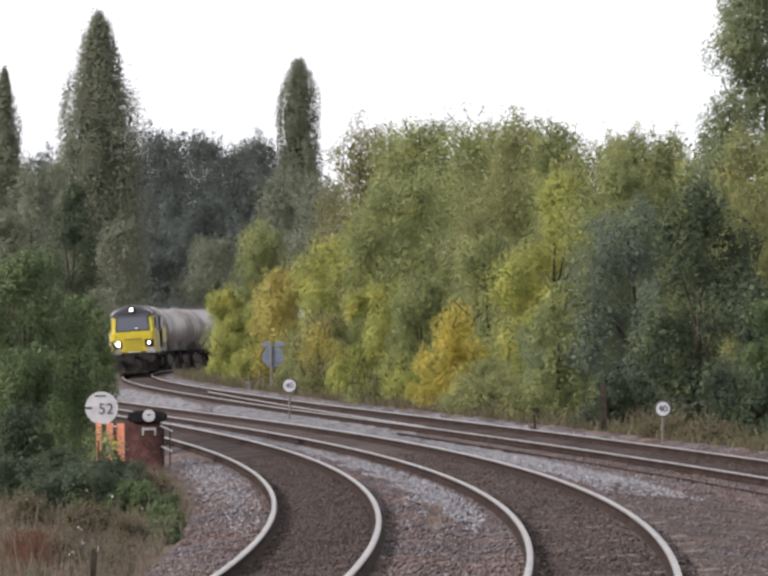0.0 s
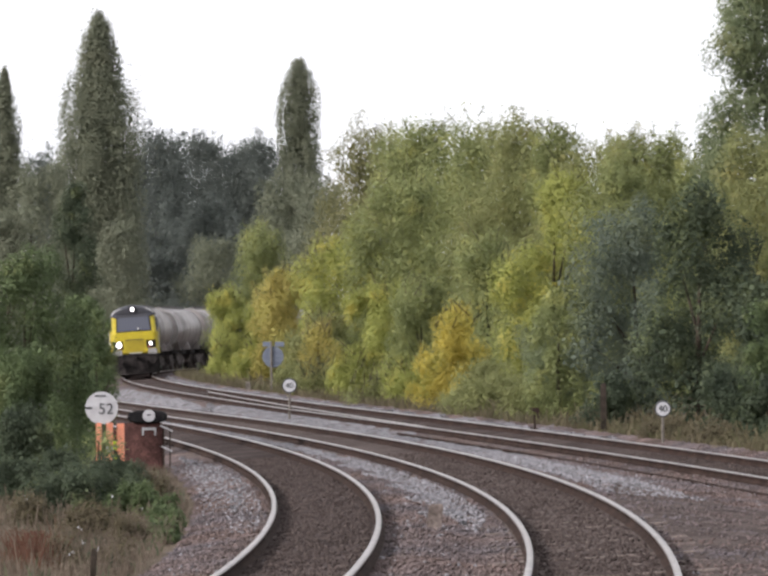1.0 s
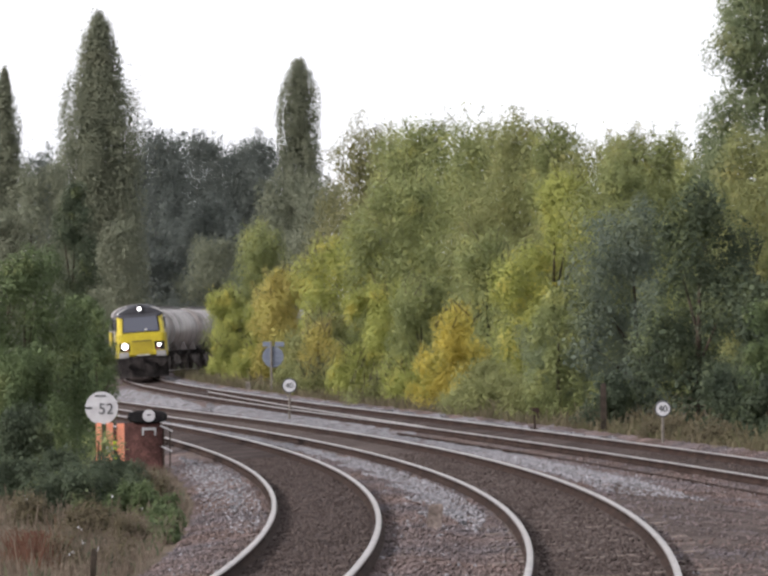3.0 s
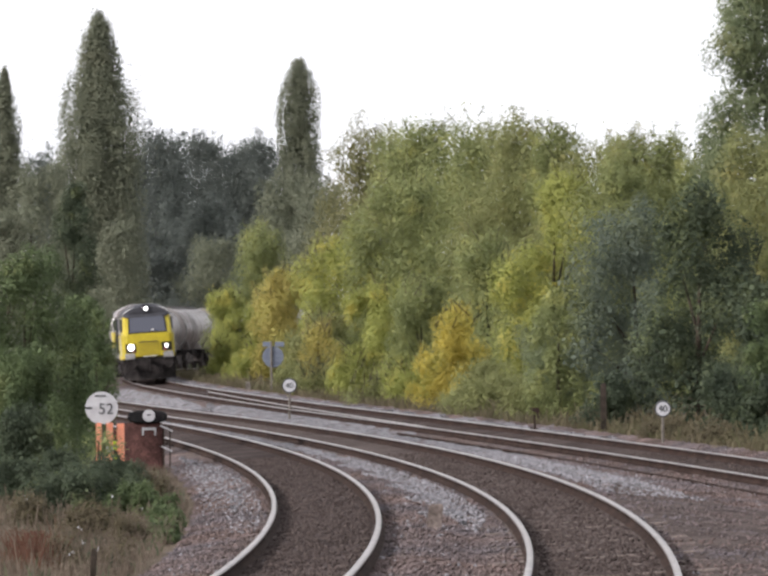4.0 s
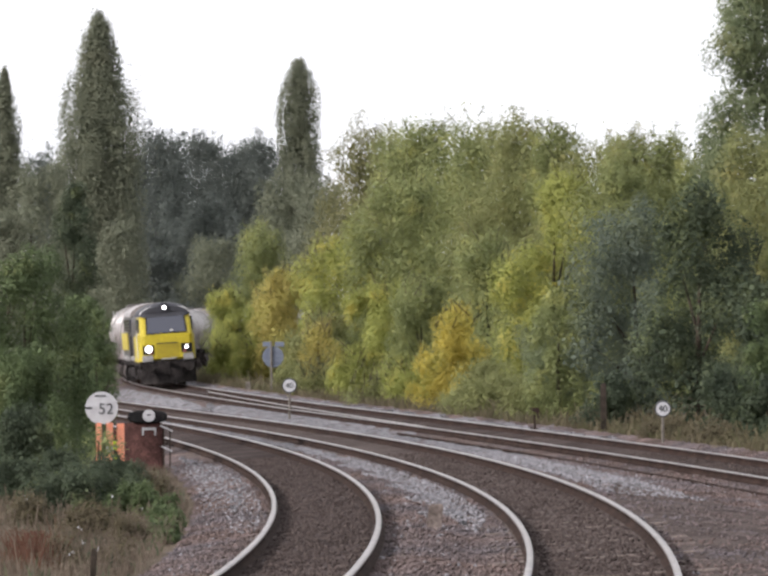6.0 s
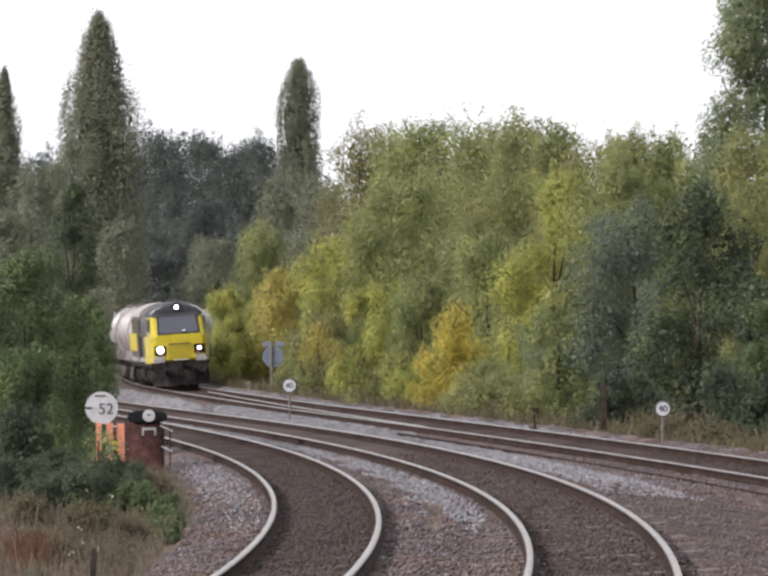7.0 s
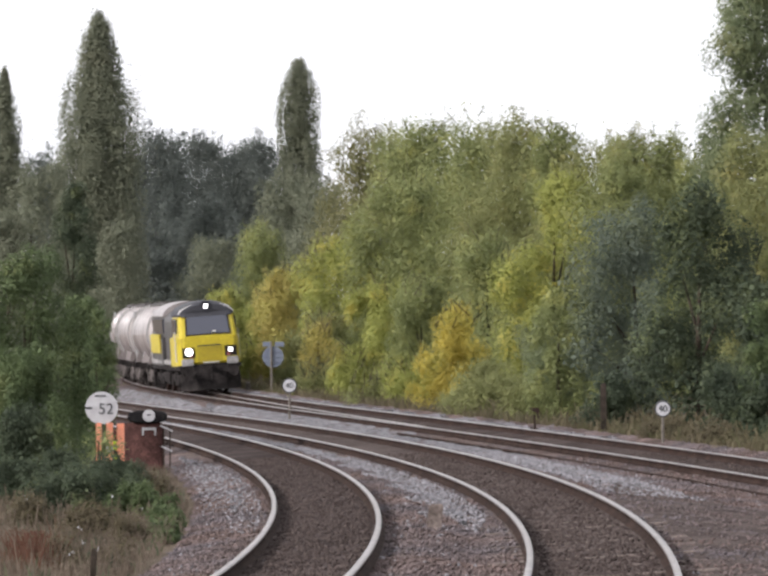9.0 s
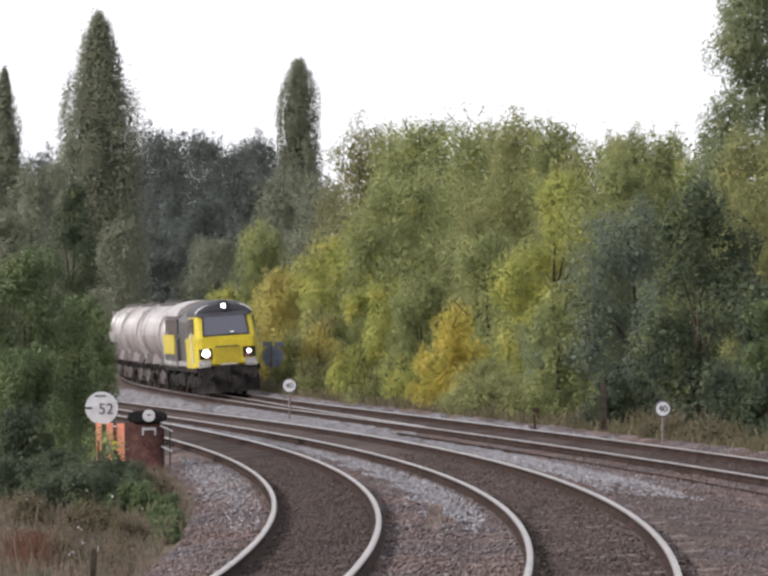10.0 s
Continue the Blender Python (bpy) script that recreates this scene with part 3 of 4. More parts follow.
build_ground()
for _line, _y0, _y1, _label in (("A", 25, 250, "curved railway line with polished steel rails on dirty ballast"), ("B", 25, 250, "curved railway line between two others, rails worn bright"), ("C", 45, 372, "curved railway line on which the freight train comes")):
    build_track(_line, _y0, _y1, _label)
build_stones()
build_stones("inside")
build_stones("fresh")
fresh_strip("B", 1.25, 3.25, 81, 176, 31, 5.0)
fresh_strip("B", 1.15, 2.3, 168, 226, 37)
fresh_strip("B", -1.75, -1.0, 66, 150, 32)
fresh_strip("A", 1.3, 2.0, 120, 185, 33)
fresh_strip("A", -1.75, -0.95, 74, 112, 36)
fresh_strip("C", 1.35, 1.65, 112, 245, 34)
# trodden brown cess between the middle and the outer line
_cess = fresh_strip("B", 0.98, 3.4, 38, 84, 35, 2.0)
_cess.data.materials[0] = M_BROWNBED
tagged(_cess, "trodden rust-brown ballast between two lines", "ballast", kind="structure")

# trees: kind, place, height, width
G_BANK = "lineside trees"
BANK = (
    ("poplar_tree", "tall dark green Lombardy poplar above the woodland", -20.15, 330.0, 26.85, 6.5, L_POPLAR_HAZED, "wedge", 62400, 0.164),
    ("poplar_tree", "slender green Lombardy poplar with gaps in its crown", -6.10, 335.0, 22.95, 3.10, L_POPLAR_HAZED, "poplar", 31200, 0.146),
    ("poplar_tree", "dark green Lombardy poplar at the edge of the wood", -26.9, 330.0, 22.94, 3.4, L_POPLAR_HAZED, "wedge", 24960, 0.164),
    ("woodland_tree", "dark broadleaf tree of the far woodland", -19.05, 390.0, 21.59, 9.44, L_FAR_HAZED, "bush", 30000, 0.2),
    ("woodland_tree", "dark broadleaf tree of the far woodland", -16.17, 400.0, 21.63, 9.68, L_FAR_HAZED, "bush", 30000, 0.2),
    ("woodland_tree", "dark broadleaf tree of the far woodland", -13.55, 410.0, 21.07, 9.93, L_FAR_HAZED, "bush", 30000, 0.2),
    ("woodland_tree", "dark broadleaf tree of the far woodland", -10.69, 400.0, 20.76, 9.26, L_FAR_HAZED, "bush", 30000, 0.2),
    ("woodland_tree", "dark broadleaf tree of the far woodland", -28.90, 390.0, 19.51, 10.67, L_FAR_HAZED, "bush", 18200, 0.23),
    ("woodland_tree", "dark broadleaf tree of the far woodland", -20.83, 385.0, 16.50, 10.54, L_FAR_HAZED, "bush", 15600, 0.23),
    ("woodland_tree", "dark broadleaf tree of the far woodland", -14.18, 370.0, 14.92, 10.13, L_FAR_HAZED, "bush", 15600, 0.23),
    ("woodland_tree", "olive broadleaf tree in front of the wood", -22.92, 305.0, 15.35, 7.38, L_POPLAR_HAZED, "bush", 18200, 0.18),
    ("woodland_tree", "blackish-green tree in front of the wood", -19.02, 285.0, 12.90, 3.90, L_DARK, "bush", 13000, 0.164),
    ("woodland_tree", "dull green tree behind the railway curve", -17.18, 300.0, 11.01, 6.00, L_POPLAR_HAZED, "bush", 14300, 0.18),
    ("woodland_tree", "dull green tree behind the railway curve", -16.73, 350.0, 10.30, 7.37, L_FAR_HAZED, "bush", 14300, 0.197),
    ("woodland_tree", "dull green tree behind the railway curve", -22.12, 275.0, 11.00, 5.50, L_POPLAR_HAZED, "bush", 13000, 0.164),
    ("woodland_tree", "grey-green tree behind the railway curve", -12.67, 350.0, 11.24, 7.37, L_POPLAR_HAZED, "bush", 14300, 0.18),
    ("woodland_tree", "olive-green tree below the slender poplar", -5.82, 285.0, 12.12, 6.00, L_POPLAR_HAZED, "bush", 18200, 0.164),
    ("woodland_tree", "olive-green tree below the slender poplar", -3.52, 270.0, 11.33, 5.6, L_POPLAR_HAZED, "bush", 15600, 0.164),
    ("broadleaf_tree", "browning tree with bare twigs at its top", -0.75, 225.0, 12.6, 6.3, L_BROWN, "bush", 23400, 0.139),
    ("broadleaf_tree", "large round green tree of the lineside bank", 2.07, 205.0, 12.06, 7.9, L_GREEN, "bush", 31200, 0.131),
    ("broadleaf_tree", "large olive-green tree of the lineside bank", 5.46, 195.0, 11.81, 7.8, L_OLIVE, "bush", 31200, 0.131),
    ("broadleaf_tree", "green tree of the lineside bank", 8.72, 190.0, 10.85, 6.60, L_OLIVE, "bush", 26000, 0.131),
    ("broadleaf_tree", "green tree of the lineside bank", 11.41, 185.0, 10.55, 6.23, L_GREEN, "bush", 23400, 0.131),
    ("broadleaf_tree", "green tree of the lineside bank", 0.72, 190.0, 9.06, 5.60, L_GREEN, "bush", 23400, 0.123),
    ("broadleaf_tree", "tall green tree with hanging sprays of leaves", 12.17, 150.0, 14.59, 5.84, L_TALL, "round", 52000, 0.115),
    ("yellowing_bush", "green and yellow bush at the end of the lineside bank", -7.95, 235.0, 4.7, 3.2, L_YELLOW, "bush", 15600, 0.115),
    ("yellowing_bush", "green bush of the lineside bank", -6.16, 245.0, 8.25, 5.93, L_GREEN, "bush", 19500, 0.123),
    ("yellowing_bush", "amber and green bush of the lineside bank", -4.25, 208.0, 5.38, 3.94, L_AMBER, "bush", 16900, 0.107),
    ("yellowing_bush", "green bush of the lineside bank", -1.77, 200.0, 6.86, 5.05, L_YELLOW, "bush", 20800, 0.115),
    ("yellowing_bush", "olive bush beside the railway", -2.55, 188.0, 3.48, 2.97, L_OLIVE, "bush", 11700, 0.098),
    ("yellowing_bush", "yellow-green bush beside the railway", -0.07, 172.0, 4.55, 3.44, L_YELLOW, "bush", 15600, 0.098),
    ("yellowing_bush", "green bush beside the railway", 1.34, 168.0, 4.69, 3.36, L_GREEN, "bush", 15600, 0.098),
    ("golden_bush", "golden autumn bush beside the railway", 2.26, 152.0, 3.55, 2.6, L_GOLD, "bush", 11700, 0.082),
    ("broadleaf_tree", "green tree with yellowing sprays", 3.75, 165.0, 6.22, 5.04, L_GREEN, "bush", 23400, 0.107),
    ("broadleaf_tree", "yellow-green tree of the lineside bank", 5.65, 155.0, 8.07, 4.08, L_YELLOW, "bush", 26000, 0.107),
    ("broadleaf_tree", "green tree of the lineside bank", 7.67, 150.0, 8.30, 4.26, L_GREEN, "bush", 23400, 0.107),
    ("dark_bush", "dark grey-green tall bush beside the railway", 7.28, 134.0, 6.63, 4.37, L_GREYGREEN, "bush", 22100, 0.09),
    ("dark_bush", "dark green tall bush beside the railway", 8.57, 126.0, 6.94, 3.58, L_DARK, "bush", 23400, 0.09),
    ("dark_bush", "dark green tall bush beside the railway", 9.61, 120.0, 4.23, 2.40, L_DARK, "bush", 16900, 0.082),
    ("dark_bush", "green tall bush beside the railway", 11.13, 138.0, 8.89, 3.92, L_OLIVE, "bush", 22100, 0.098),
    ("lineside_bush", "olive low bush beside the railway", 3.80, 141.0, 1.5, 3.6, L_OLIVE, "bush", 14300, 0.082),
    ("lineside_bush", "green low bush beside the railway", 4.99, 137.0, 3.26, 2.88, L_TALL, "bush", 15600, 0.082),
    ("near_bush", "dark green leafy bush on the inside of the curve", -8.96, 116.0, 5.36, 3.42, L_NEAR, "bush", 26000, 0.07),
    ("near_bush", "dark green leafy bush on the inside of the curve", -8.01, 124.0, 4.40, 1.96, L_NEAR, "bush", 15600, 0.07),
    ("near_bush", "dark green bush beside the equipment cabinet", -7.80, 103.0, 2.95, 2.49, L_NEAR, "bush", 19500, 0.061),
    ("near_bush", "low green bush before the equipment cabinet", -4.71, 80.0, 0.99, 1.85, L_DARK, "bush", 11700, 0.053),
    ("near_bush", "low green bush on the verge", -7.30, 92.0, 1.66, 1.84, L_DARK, "bush", 11700, 0.053),
    ("woodland_tree", "dull green tree standing behind the lineside bank", 17.22, 235.0, 10.86, 8.16, L_OLIVE, "bush", 11700, 0.197),
    ("woodland_tree", "dull green tree standing behind the lineside bank", 13.79, 240.0, 11.55, 8.34, L_OLIVE, "bush", 11700, 0.197),
    ("woodland_tree", "dull green tree standing behind the lineside bank", 9.44, 245.0, 12.28, 8.51, L_OLIVE, "bush", 11700, 0.197),
    ("woodland_tree", "dull green tree standing behind the lineside bank", 4.89, 250.0, 12.89, 8.68, L_OLIVE, "bush", 11700, 0.197),
    ("woodland_tree", "dull green tree standing behind the lineside bank", 1.23, 255.0, 12.71, 8.05, L_OLIVE, "bush", 11700, 0.197),
    ("woodland_tree", "dull green tree standing behind the lineside bank", 12.09, 165.0, 4.61, 4.52, L_DARK, "bush", 11700, 0.148),
    ("woodland_tree", "green tree between two others of the bank", 3.71, 200.0, 11.67, 6.6, L_GREEN, "bush", 18200, 0.131),
    ("woodland_tree", "green tree between two others of the bank", 7.19, 192.0, 11.10, 4.85, L_GREEN, "bush", 18200, 0.131),
    ("woodland_tree", "green tree between two others of the bank", 9.91, 186.0, 10.48, 4.31, L_OLIVE, "bush", 15600, 0.131),
    ("woodland_tree", "dark broadleaf tree of the far woodland", -25.43, 400.0, 19.08, 9.26, L_FAR_HAZED, "bush", 13000, 0.23),
    ("near_bush", "spray of green leaves before the orange posts", -6.12, 100.0, 1.15, 1.05, L_GREEN, "bush", 600, 0.06),
    ("lineside_bush", "low dark green scrub at the foot of the bank", 8.35, 114.0, 2.03, 1.80, L_DARK, "bush", 5500, 0.075),
    ("lineside_bush", "low olive scrub at the foot of the bank", 9.13, 111.0, 1.82, 1.29, L_DARK, "bush", 4500, 0.075),
    ("lineside_bush", "low brown-green scrub at the foot of the bank", 3.13, 148.0, 1.95, 2.49, L_OLIVE, "bush", 5000, 0.085),
    ("lineside_bush", "low brown-green scrub at the foot of the bank", 4.35, 135.0, 1.34, 2.13, L_OLIVE, "bush", 4500, 0.08),
    ("lineside_bush", "low brown-green scrub at the foot of the bank", 0.93, 158.0, 1.63, 2.33, L_YELLOW, "bush", 5000, 0.09),
    ("lineside_bush", "low brown-green scrub at the foot of the bank", -1.16, 172.0, 1.84, 2.53, L_YELLOW, "bush", 5000, 0.095),
    ("lineside_bush", "low brown-green scrub at the foot of the bank", -3.28, 190.0, 2.08, 2.60, L_OLIVE, "bush", 5000, 0.1),
    ("lineside_bush", "low yellow scrub at the end of the bank", -5.78, 208.0, 2.22, 2.63, L_YELLOW, "bush", 5000, 0.105),
    ("lineside_bush", "low yellow scrub at the end of the bank", -7.69, 222.0, 2.16, 1.87, L_YELLOW, "bush", 3500, 0.11),
    ("near_bush", "low straggling green weeds at the ballast edge", -3.55, 76.0, 0.47, 0.48, L_NEAR, "bush", 1800, 0.05),
    ("near_bush", "low straggling green weeds at the ballast edge", -3.25, 68.0, 0.30, 0.43, L_NEAR, "bush", 1800, 0.05),
    ("near_bush", "low dark bush on the verge", -6.39, 90.0, 0.88, 1.42, L_DARK, "bush", 5000, 0.06),
    ("woodland_tree", "dark broadleaf tree of the far woodland", -18.75, 420.0, 20.74, 9.73, L_FAR_HAZED, "bush", 12000, 0.25),
    ("woodland_tree", "dark broadleaf tree of the far woodland", -12.56, 420.0, 19.94, 10.61, L_FAR_HAZED, "bush", 12000, 0.25),
    ("woodland_tree", "olive-green tree beside the slender poplar", -8.56, 340.0, 11.51, 6.44, L_OLIVE, "bush", 14000, 0.2),
    ("yellowing_bush", "yellow-green bush of the lineside bank", -3.26, 215.0, 6.02, 3.85, L_OLIVE, "bush", 13000, 0.11),
    ("golden_bush", "amber bush half hidden in the lineside bank", -2.60, 184.0, 2.89, 2.13, L_AMBER, "bush", 5000, 0.09),
    ("yellowing_bush", "yellow-green bush of the lineside bank", 5.05, 162.0, 5.31, 3.07, L_GREEN, "bush", 12000, 0.11),
    ("near_bush", "low brown-green weeds before the cabinet", -4.28, 84.0, 0.68, 1.06, L_WEEDS, "bush", 3000, 0.055),
    ("woodland_tree", "dark broadleaf tree of the far woodland", -19.94, 365.0, 18.58, 7.30, L_FAR_HAZED, "bush", 12000, 0.22),
    ("lineside_bush", "green bush before the grey-green thicket", 5.0, 134.0, 4.2, 1.9, L_GREEN, "bush", 8000, 0.085),
    ("broadleaf_tree", "green tree of the lineside bank", 12.57, 182.0, 10.05, 4.41, L_GREEN, "bush", 14000, 0.14),
    ("broadleaf_tree", "olive tree filling the lineside bank", 5.11, 215.0, 12.07, 6.8, L_OLIVE, "bush", 13000, 0.15),
    ("broadleaf_tree", "olive tree filling the lineside bank", 1.30, 220.0, 12.03, 6.0, L_OLIVE, "bush", 12000, 0.15),
    ("woodland_tree", "dark broadleaf tree of the far woodland", -21.45, 430.0, 19.58, 13.58, L_FAR_HAZED, "bush", 12000, 0.28),
    ("woodland_tree", "dark broadleaf tree of the far woodland", -14.54, 440.0, 19.71, 14.82, L_FAR_HAZED, "bush", 12000, 0.28),
    ("woodland_tree", "dark broadleaf tree of the far woodland", -31.0, 430.0, 17.5, 14.0, L_FAR_HAZED, "bush", 12000, 0.28),
    ("lineside_bush", "low straggling brown-green scrub among the weeds", 2.35, 146.0, 0.95, 1.7, L_OLIVE, "bush", 2600, 0.075),
    ("lineside_bush", "low straggling green scrub among the weeds", 7.75, 108.5, 0.55, 1.5, L_WEEDS, "bush", 2600, 0.06),
    # added filler: dark leaves stand in for deep shade under the thicket
    ("lineside_bush", "dark filler scrub standing in for the shaded hollow of the thicket", 6.15, 124.0, 1.7, 1.9, L_DARK, "bush", 5000, 0.075),
    ("lineside_bush", "low straggling brown-green scrub among the weeds", 6.9, 113.0, 0.55, 1.3, L_WEEDS, "bush", 2400, 0.06),
    ("lineside_bush", "low straggling brown-green scrub among the weeds", -0.35, 160.0, 1.1, 2.0, L_OLIVE, "bush", 2600, 0.08),
    ("lineside_bush", "low straggling brown-green scrub among the weeds", -2.55, 175.5, 1.2, 2.0, L_OLIVE, "bush", 2600, 0.085),
    ("broadleaf_tree", "light olive bush at the edge of the dark thicket", 9.75, 117.0, 3.7, 1.7, L_NEAR, "bush", 9000, 0.075),
    ("near_bush", "olive-green spray at the edge of the leafy bush", -7.50, 122.0, 4.01, 1.03, L_NEAR, "bush", 2600, 0.075),
    ("near_bush", "dark bush at the edge of the dry grass", -6.27, 80.0, 1.00, 1.60, L_DARK, "bush", 7000, 0.055),
    ("near_bush", "dark bush at the edge of the dry grass", -5.22, 77.0, 0.80, 1.38, L_DARK, "bush", 5500, 0.055),
    ("near_bush", "dark leafy clump at the edge of the dry grass", -4.88, 78.0, 0.85, 1.56, L_DARK, "bush", 7000, 0.05),
    ("near_bush", "dark leafy clump at the edge of the dry grass", -4.21, 77.0, 0.68, 0.97, L_NEAR, "bush", 4500, 0.05),
    ("near_bush", "olive weeds standing at the ballast edge", -3.43, 71.0, 0.46, 0.8, L_NEAR, "bush", 2600, 0.045),
    ("near_bush", "tangled brown-green weeds among the dry grass", -5.33, 70.0, 0.59, 1.11, L_WEEDS, "bush", 3200, 0.04),
    ("near_bush", "tangled brown-green weeds among the dry grass", -4.39, 68.0, 0.50, 1.07, L_WEEDS, "bush", 3200, 0.04),
    ("near_bush", "tangled brown-green weeds among the dry grass", -3.66, 67.0, 0.37, 0.92, L_WEEDS, "bush", 2800, 0.04),
    ("near_bush", "tangled brown-green weeds among the dry grass", -4.26, 60.0, 0.27, 0.95, L_WEEDS, "bush", 2800, 0.036),
    ("near_bush", "tangled brown-green weeds among the dry grass", -3.49, 61.0, 0.28, 0.71, L_WEEDS, "bush", 2000, 0.036),
    ("near_bush", "green weeds at the ballast edge", -3.12, 66.0, 0.26, 0.49, L_NEAR, "bush", 1600, 0.04),
)
for _k, (_name, _label, _x, _y, _h, _w, _mat, _shape, _n, _leaf) in enumerate(BANK):
    grow(_name, _label, _name.split("_")[-1], _x, _y, _h, _w, _mat, 100 + _k, _n, _leaf, _shape, group=G_BANK)


grass("dry_grass", "tall dry straw-coloured grass on the verge", *scatter(61, 20000, 53.2, 104, "A", -9.5, -2.15), 0.24, L_GRASS, 62, 0.0045, 0.4)
grass("tall_grass", "scattered tall grey-brown grass stalks on the verge", *scatter(69, 1500, 54, 88, "A", -9.0, -2.7), 0.42, L_GRASS, 70, 0.004, 0.8, 0.25)
herbage(81, 46000, 53.2, 98, "A", -9.5, -2.2, 0.32, 0.034, L_GRASS, "tangled dead brown herbage among the verge grass")
grass("green_grass", "green weeds among the dry grass of the verge", *scatter(63, 2200, 53.2, 100, "A", -9.0, -2.2), 0.22, L_DARK, 64, 0.012)
grass("lineside_weeds", "brown and green weeds along the foot of the bank", *scatter(65, 18000, 92, 245, "C", 1.9, 5.2), 0.24, L_WEEDS, 66, 0.014, 0.6)
grass("tall_weeds", "tall brown-green weeds before the bank of trees", *scatter(71, 9000, 96, 245, "C", 2.7, 5.6), 0.48, L_WEEDS, 72, 0.012, 0.8)
herbage(83, 40000, 92, 245, "C", 1.9, 5.8, 0.6, 0.06, L_WEEDS, "tangled brown-green herbage along the foot of the bank")
white_flowers()
grass("russet_docks", "clump of russet dock stalks on the verge", *(np.random.default_rng(67).normal(0, 1, (2, 520)) * np.array([[0.16], [0.9]]) + np.array([[-4.55], [60.0]])), 0.36, L_RUSSET, 68, 0.005, 0.7)


# ---------------------------------------------------------------- signs and lineside equipment
def disc_sign(label, x, y, zc, r, bars, post_x=0.0, mat=M_SIGN, rim=None, text=None):
    """A round enamel board on a post, facing the platform."""
    z0 = float(ground_z(x, y))
    t = thing("speed_sign", label, "sign", "round speed boards", at=(x, y, z0))
    h = zc - z0
    bm = bmesh.new()
    tube(bm, (post_x, 0.03, -0.1), (post_x, 0.03, h), 0.035)
    part("post", bm, M_SIGNPOST, t, "grey-brown weathered post")
    bm = bmesh.new()
    bar_disc(bm, (0, 0, h), r, 0.03, (0, 1, 0), 40)
    part("board", bm, mat, t)
    if rim:
        bm = bmesh.new()
        n = 40
        ring = lambda rr, yy: [(math.cos(k * 2 * math.pi / n) * rr, yy, h + math.sin(k * 2 * math.pi / n) * rr) for k in range(n)]
        loft(bm, [ring(r * 0.86, -0.019), ring(r, -0.019), ring(r + 0.01, 0.0)], False)
        part("rim", bm, rim, t, "dark rim")
    for bx, bz, bw, bh in bars:
        bm = box(bmesh.new(), bx - bw / 2, bx + bw / 2, -0.024, -0.012, h + bz - bh / 2, h + bz + bh / 2)
        part("marking", bm, M_SIGNBLACK, t)
    if text:
        cu = bpy.data.curves.new("numerals", "FONT")
        cu.body, cu.size, cu.align_x, cu.align_y, cu.extrude = text[0], text[1], "CENTER", "CENTER", 0.006
        tmp = bpy.data.objects.new("numerals", cu)
        scene.collection.objects.link(tmp)
        me = bpy.data.meshes.new_from_object(tmp.evaluated_get(bpy.context.evaluated_depsgraph_get()))
        bpy.data.objects.remove(tmp)
        me.materials.clear()
        me.materials.append(M_SIGNBLACK)
        ob = new("numerals", me)
        ob.parent = t
        ob.matrix_basis = Matrix.Translation((text[2], -0.022, h + text[3])) @ pose(0, 0, 0, 90)
        tagged(ob, "black numerals")
    return t


disc_sign("large round white board with black figures beside the bush", -6.38, 105.0, 1.06, 0.37, [(-0.03, 0.27, 0.26, 0.035), (-0.29, 0.0, 0.16, 0.05)], text=("52", 0.35, 0.10, -0.03))
disc_sign("small round white board with dark rim between the lines", -3.06, 150.0, 1.10, 0.235, [], rim=M_SIGNBLACK, text=("40", 0.27, 0.0, 0.0))
disc_sign("small round white board with dark rim before the dark bushes", 6.58, 110.0, 0.92, 0.19, [], rim=M_SIGNBLACK, text=("40", 0.225, 0.0, 0.0))


def build_blue_sign():
    x, y = -4.40, 184.0
    z0 = float(ground_z(x, y))
    t = thing("sign_back", "blue-grey back of a round lineside sign with a bar on top", "sign", at=(x, y, z0))
    h = 1.90 - z0
    bm = bmesh.new()
    tube(bm, (-0.06, 0.0, -0.1), (-0.06, 0.0, h + 0.62), 0.04)
    part("post", bm, M_SIGNPOST, t, "grey-brown weathered post")
    bm = bmesh.new()
    bar_disc(bm, (0, 0.06, h), 0.42, 0.03, (0, 1, 0), 40)
    part("board", bm, M_BACK, t)
    for xx in (-0.22, 0.26):
        bm = box(bmesh.new(), xx - 0.19, xx + 0.19, 0.05, 0.08, h + 0.40, h + 0.60, 0.01)
        part("top_plate", bm, M_BACK, t)
    for z in (-0.2, 0.0, 0.2):
        bm = box(bmesh.new(), -0.34, 0.34, 0.015, 0.045, h + z - 0.02, h + z + 0.02)
        part("stiffener", bm, M_BACK, t)


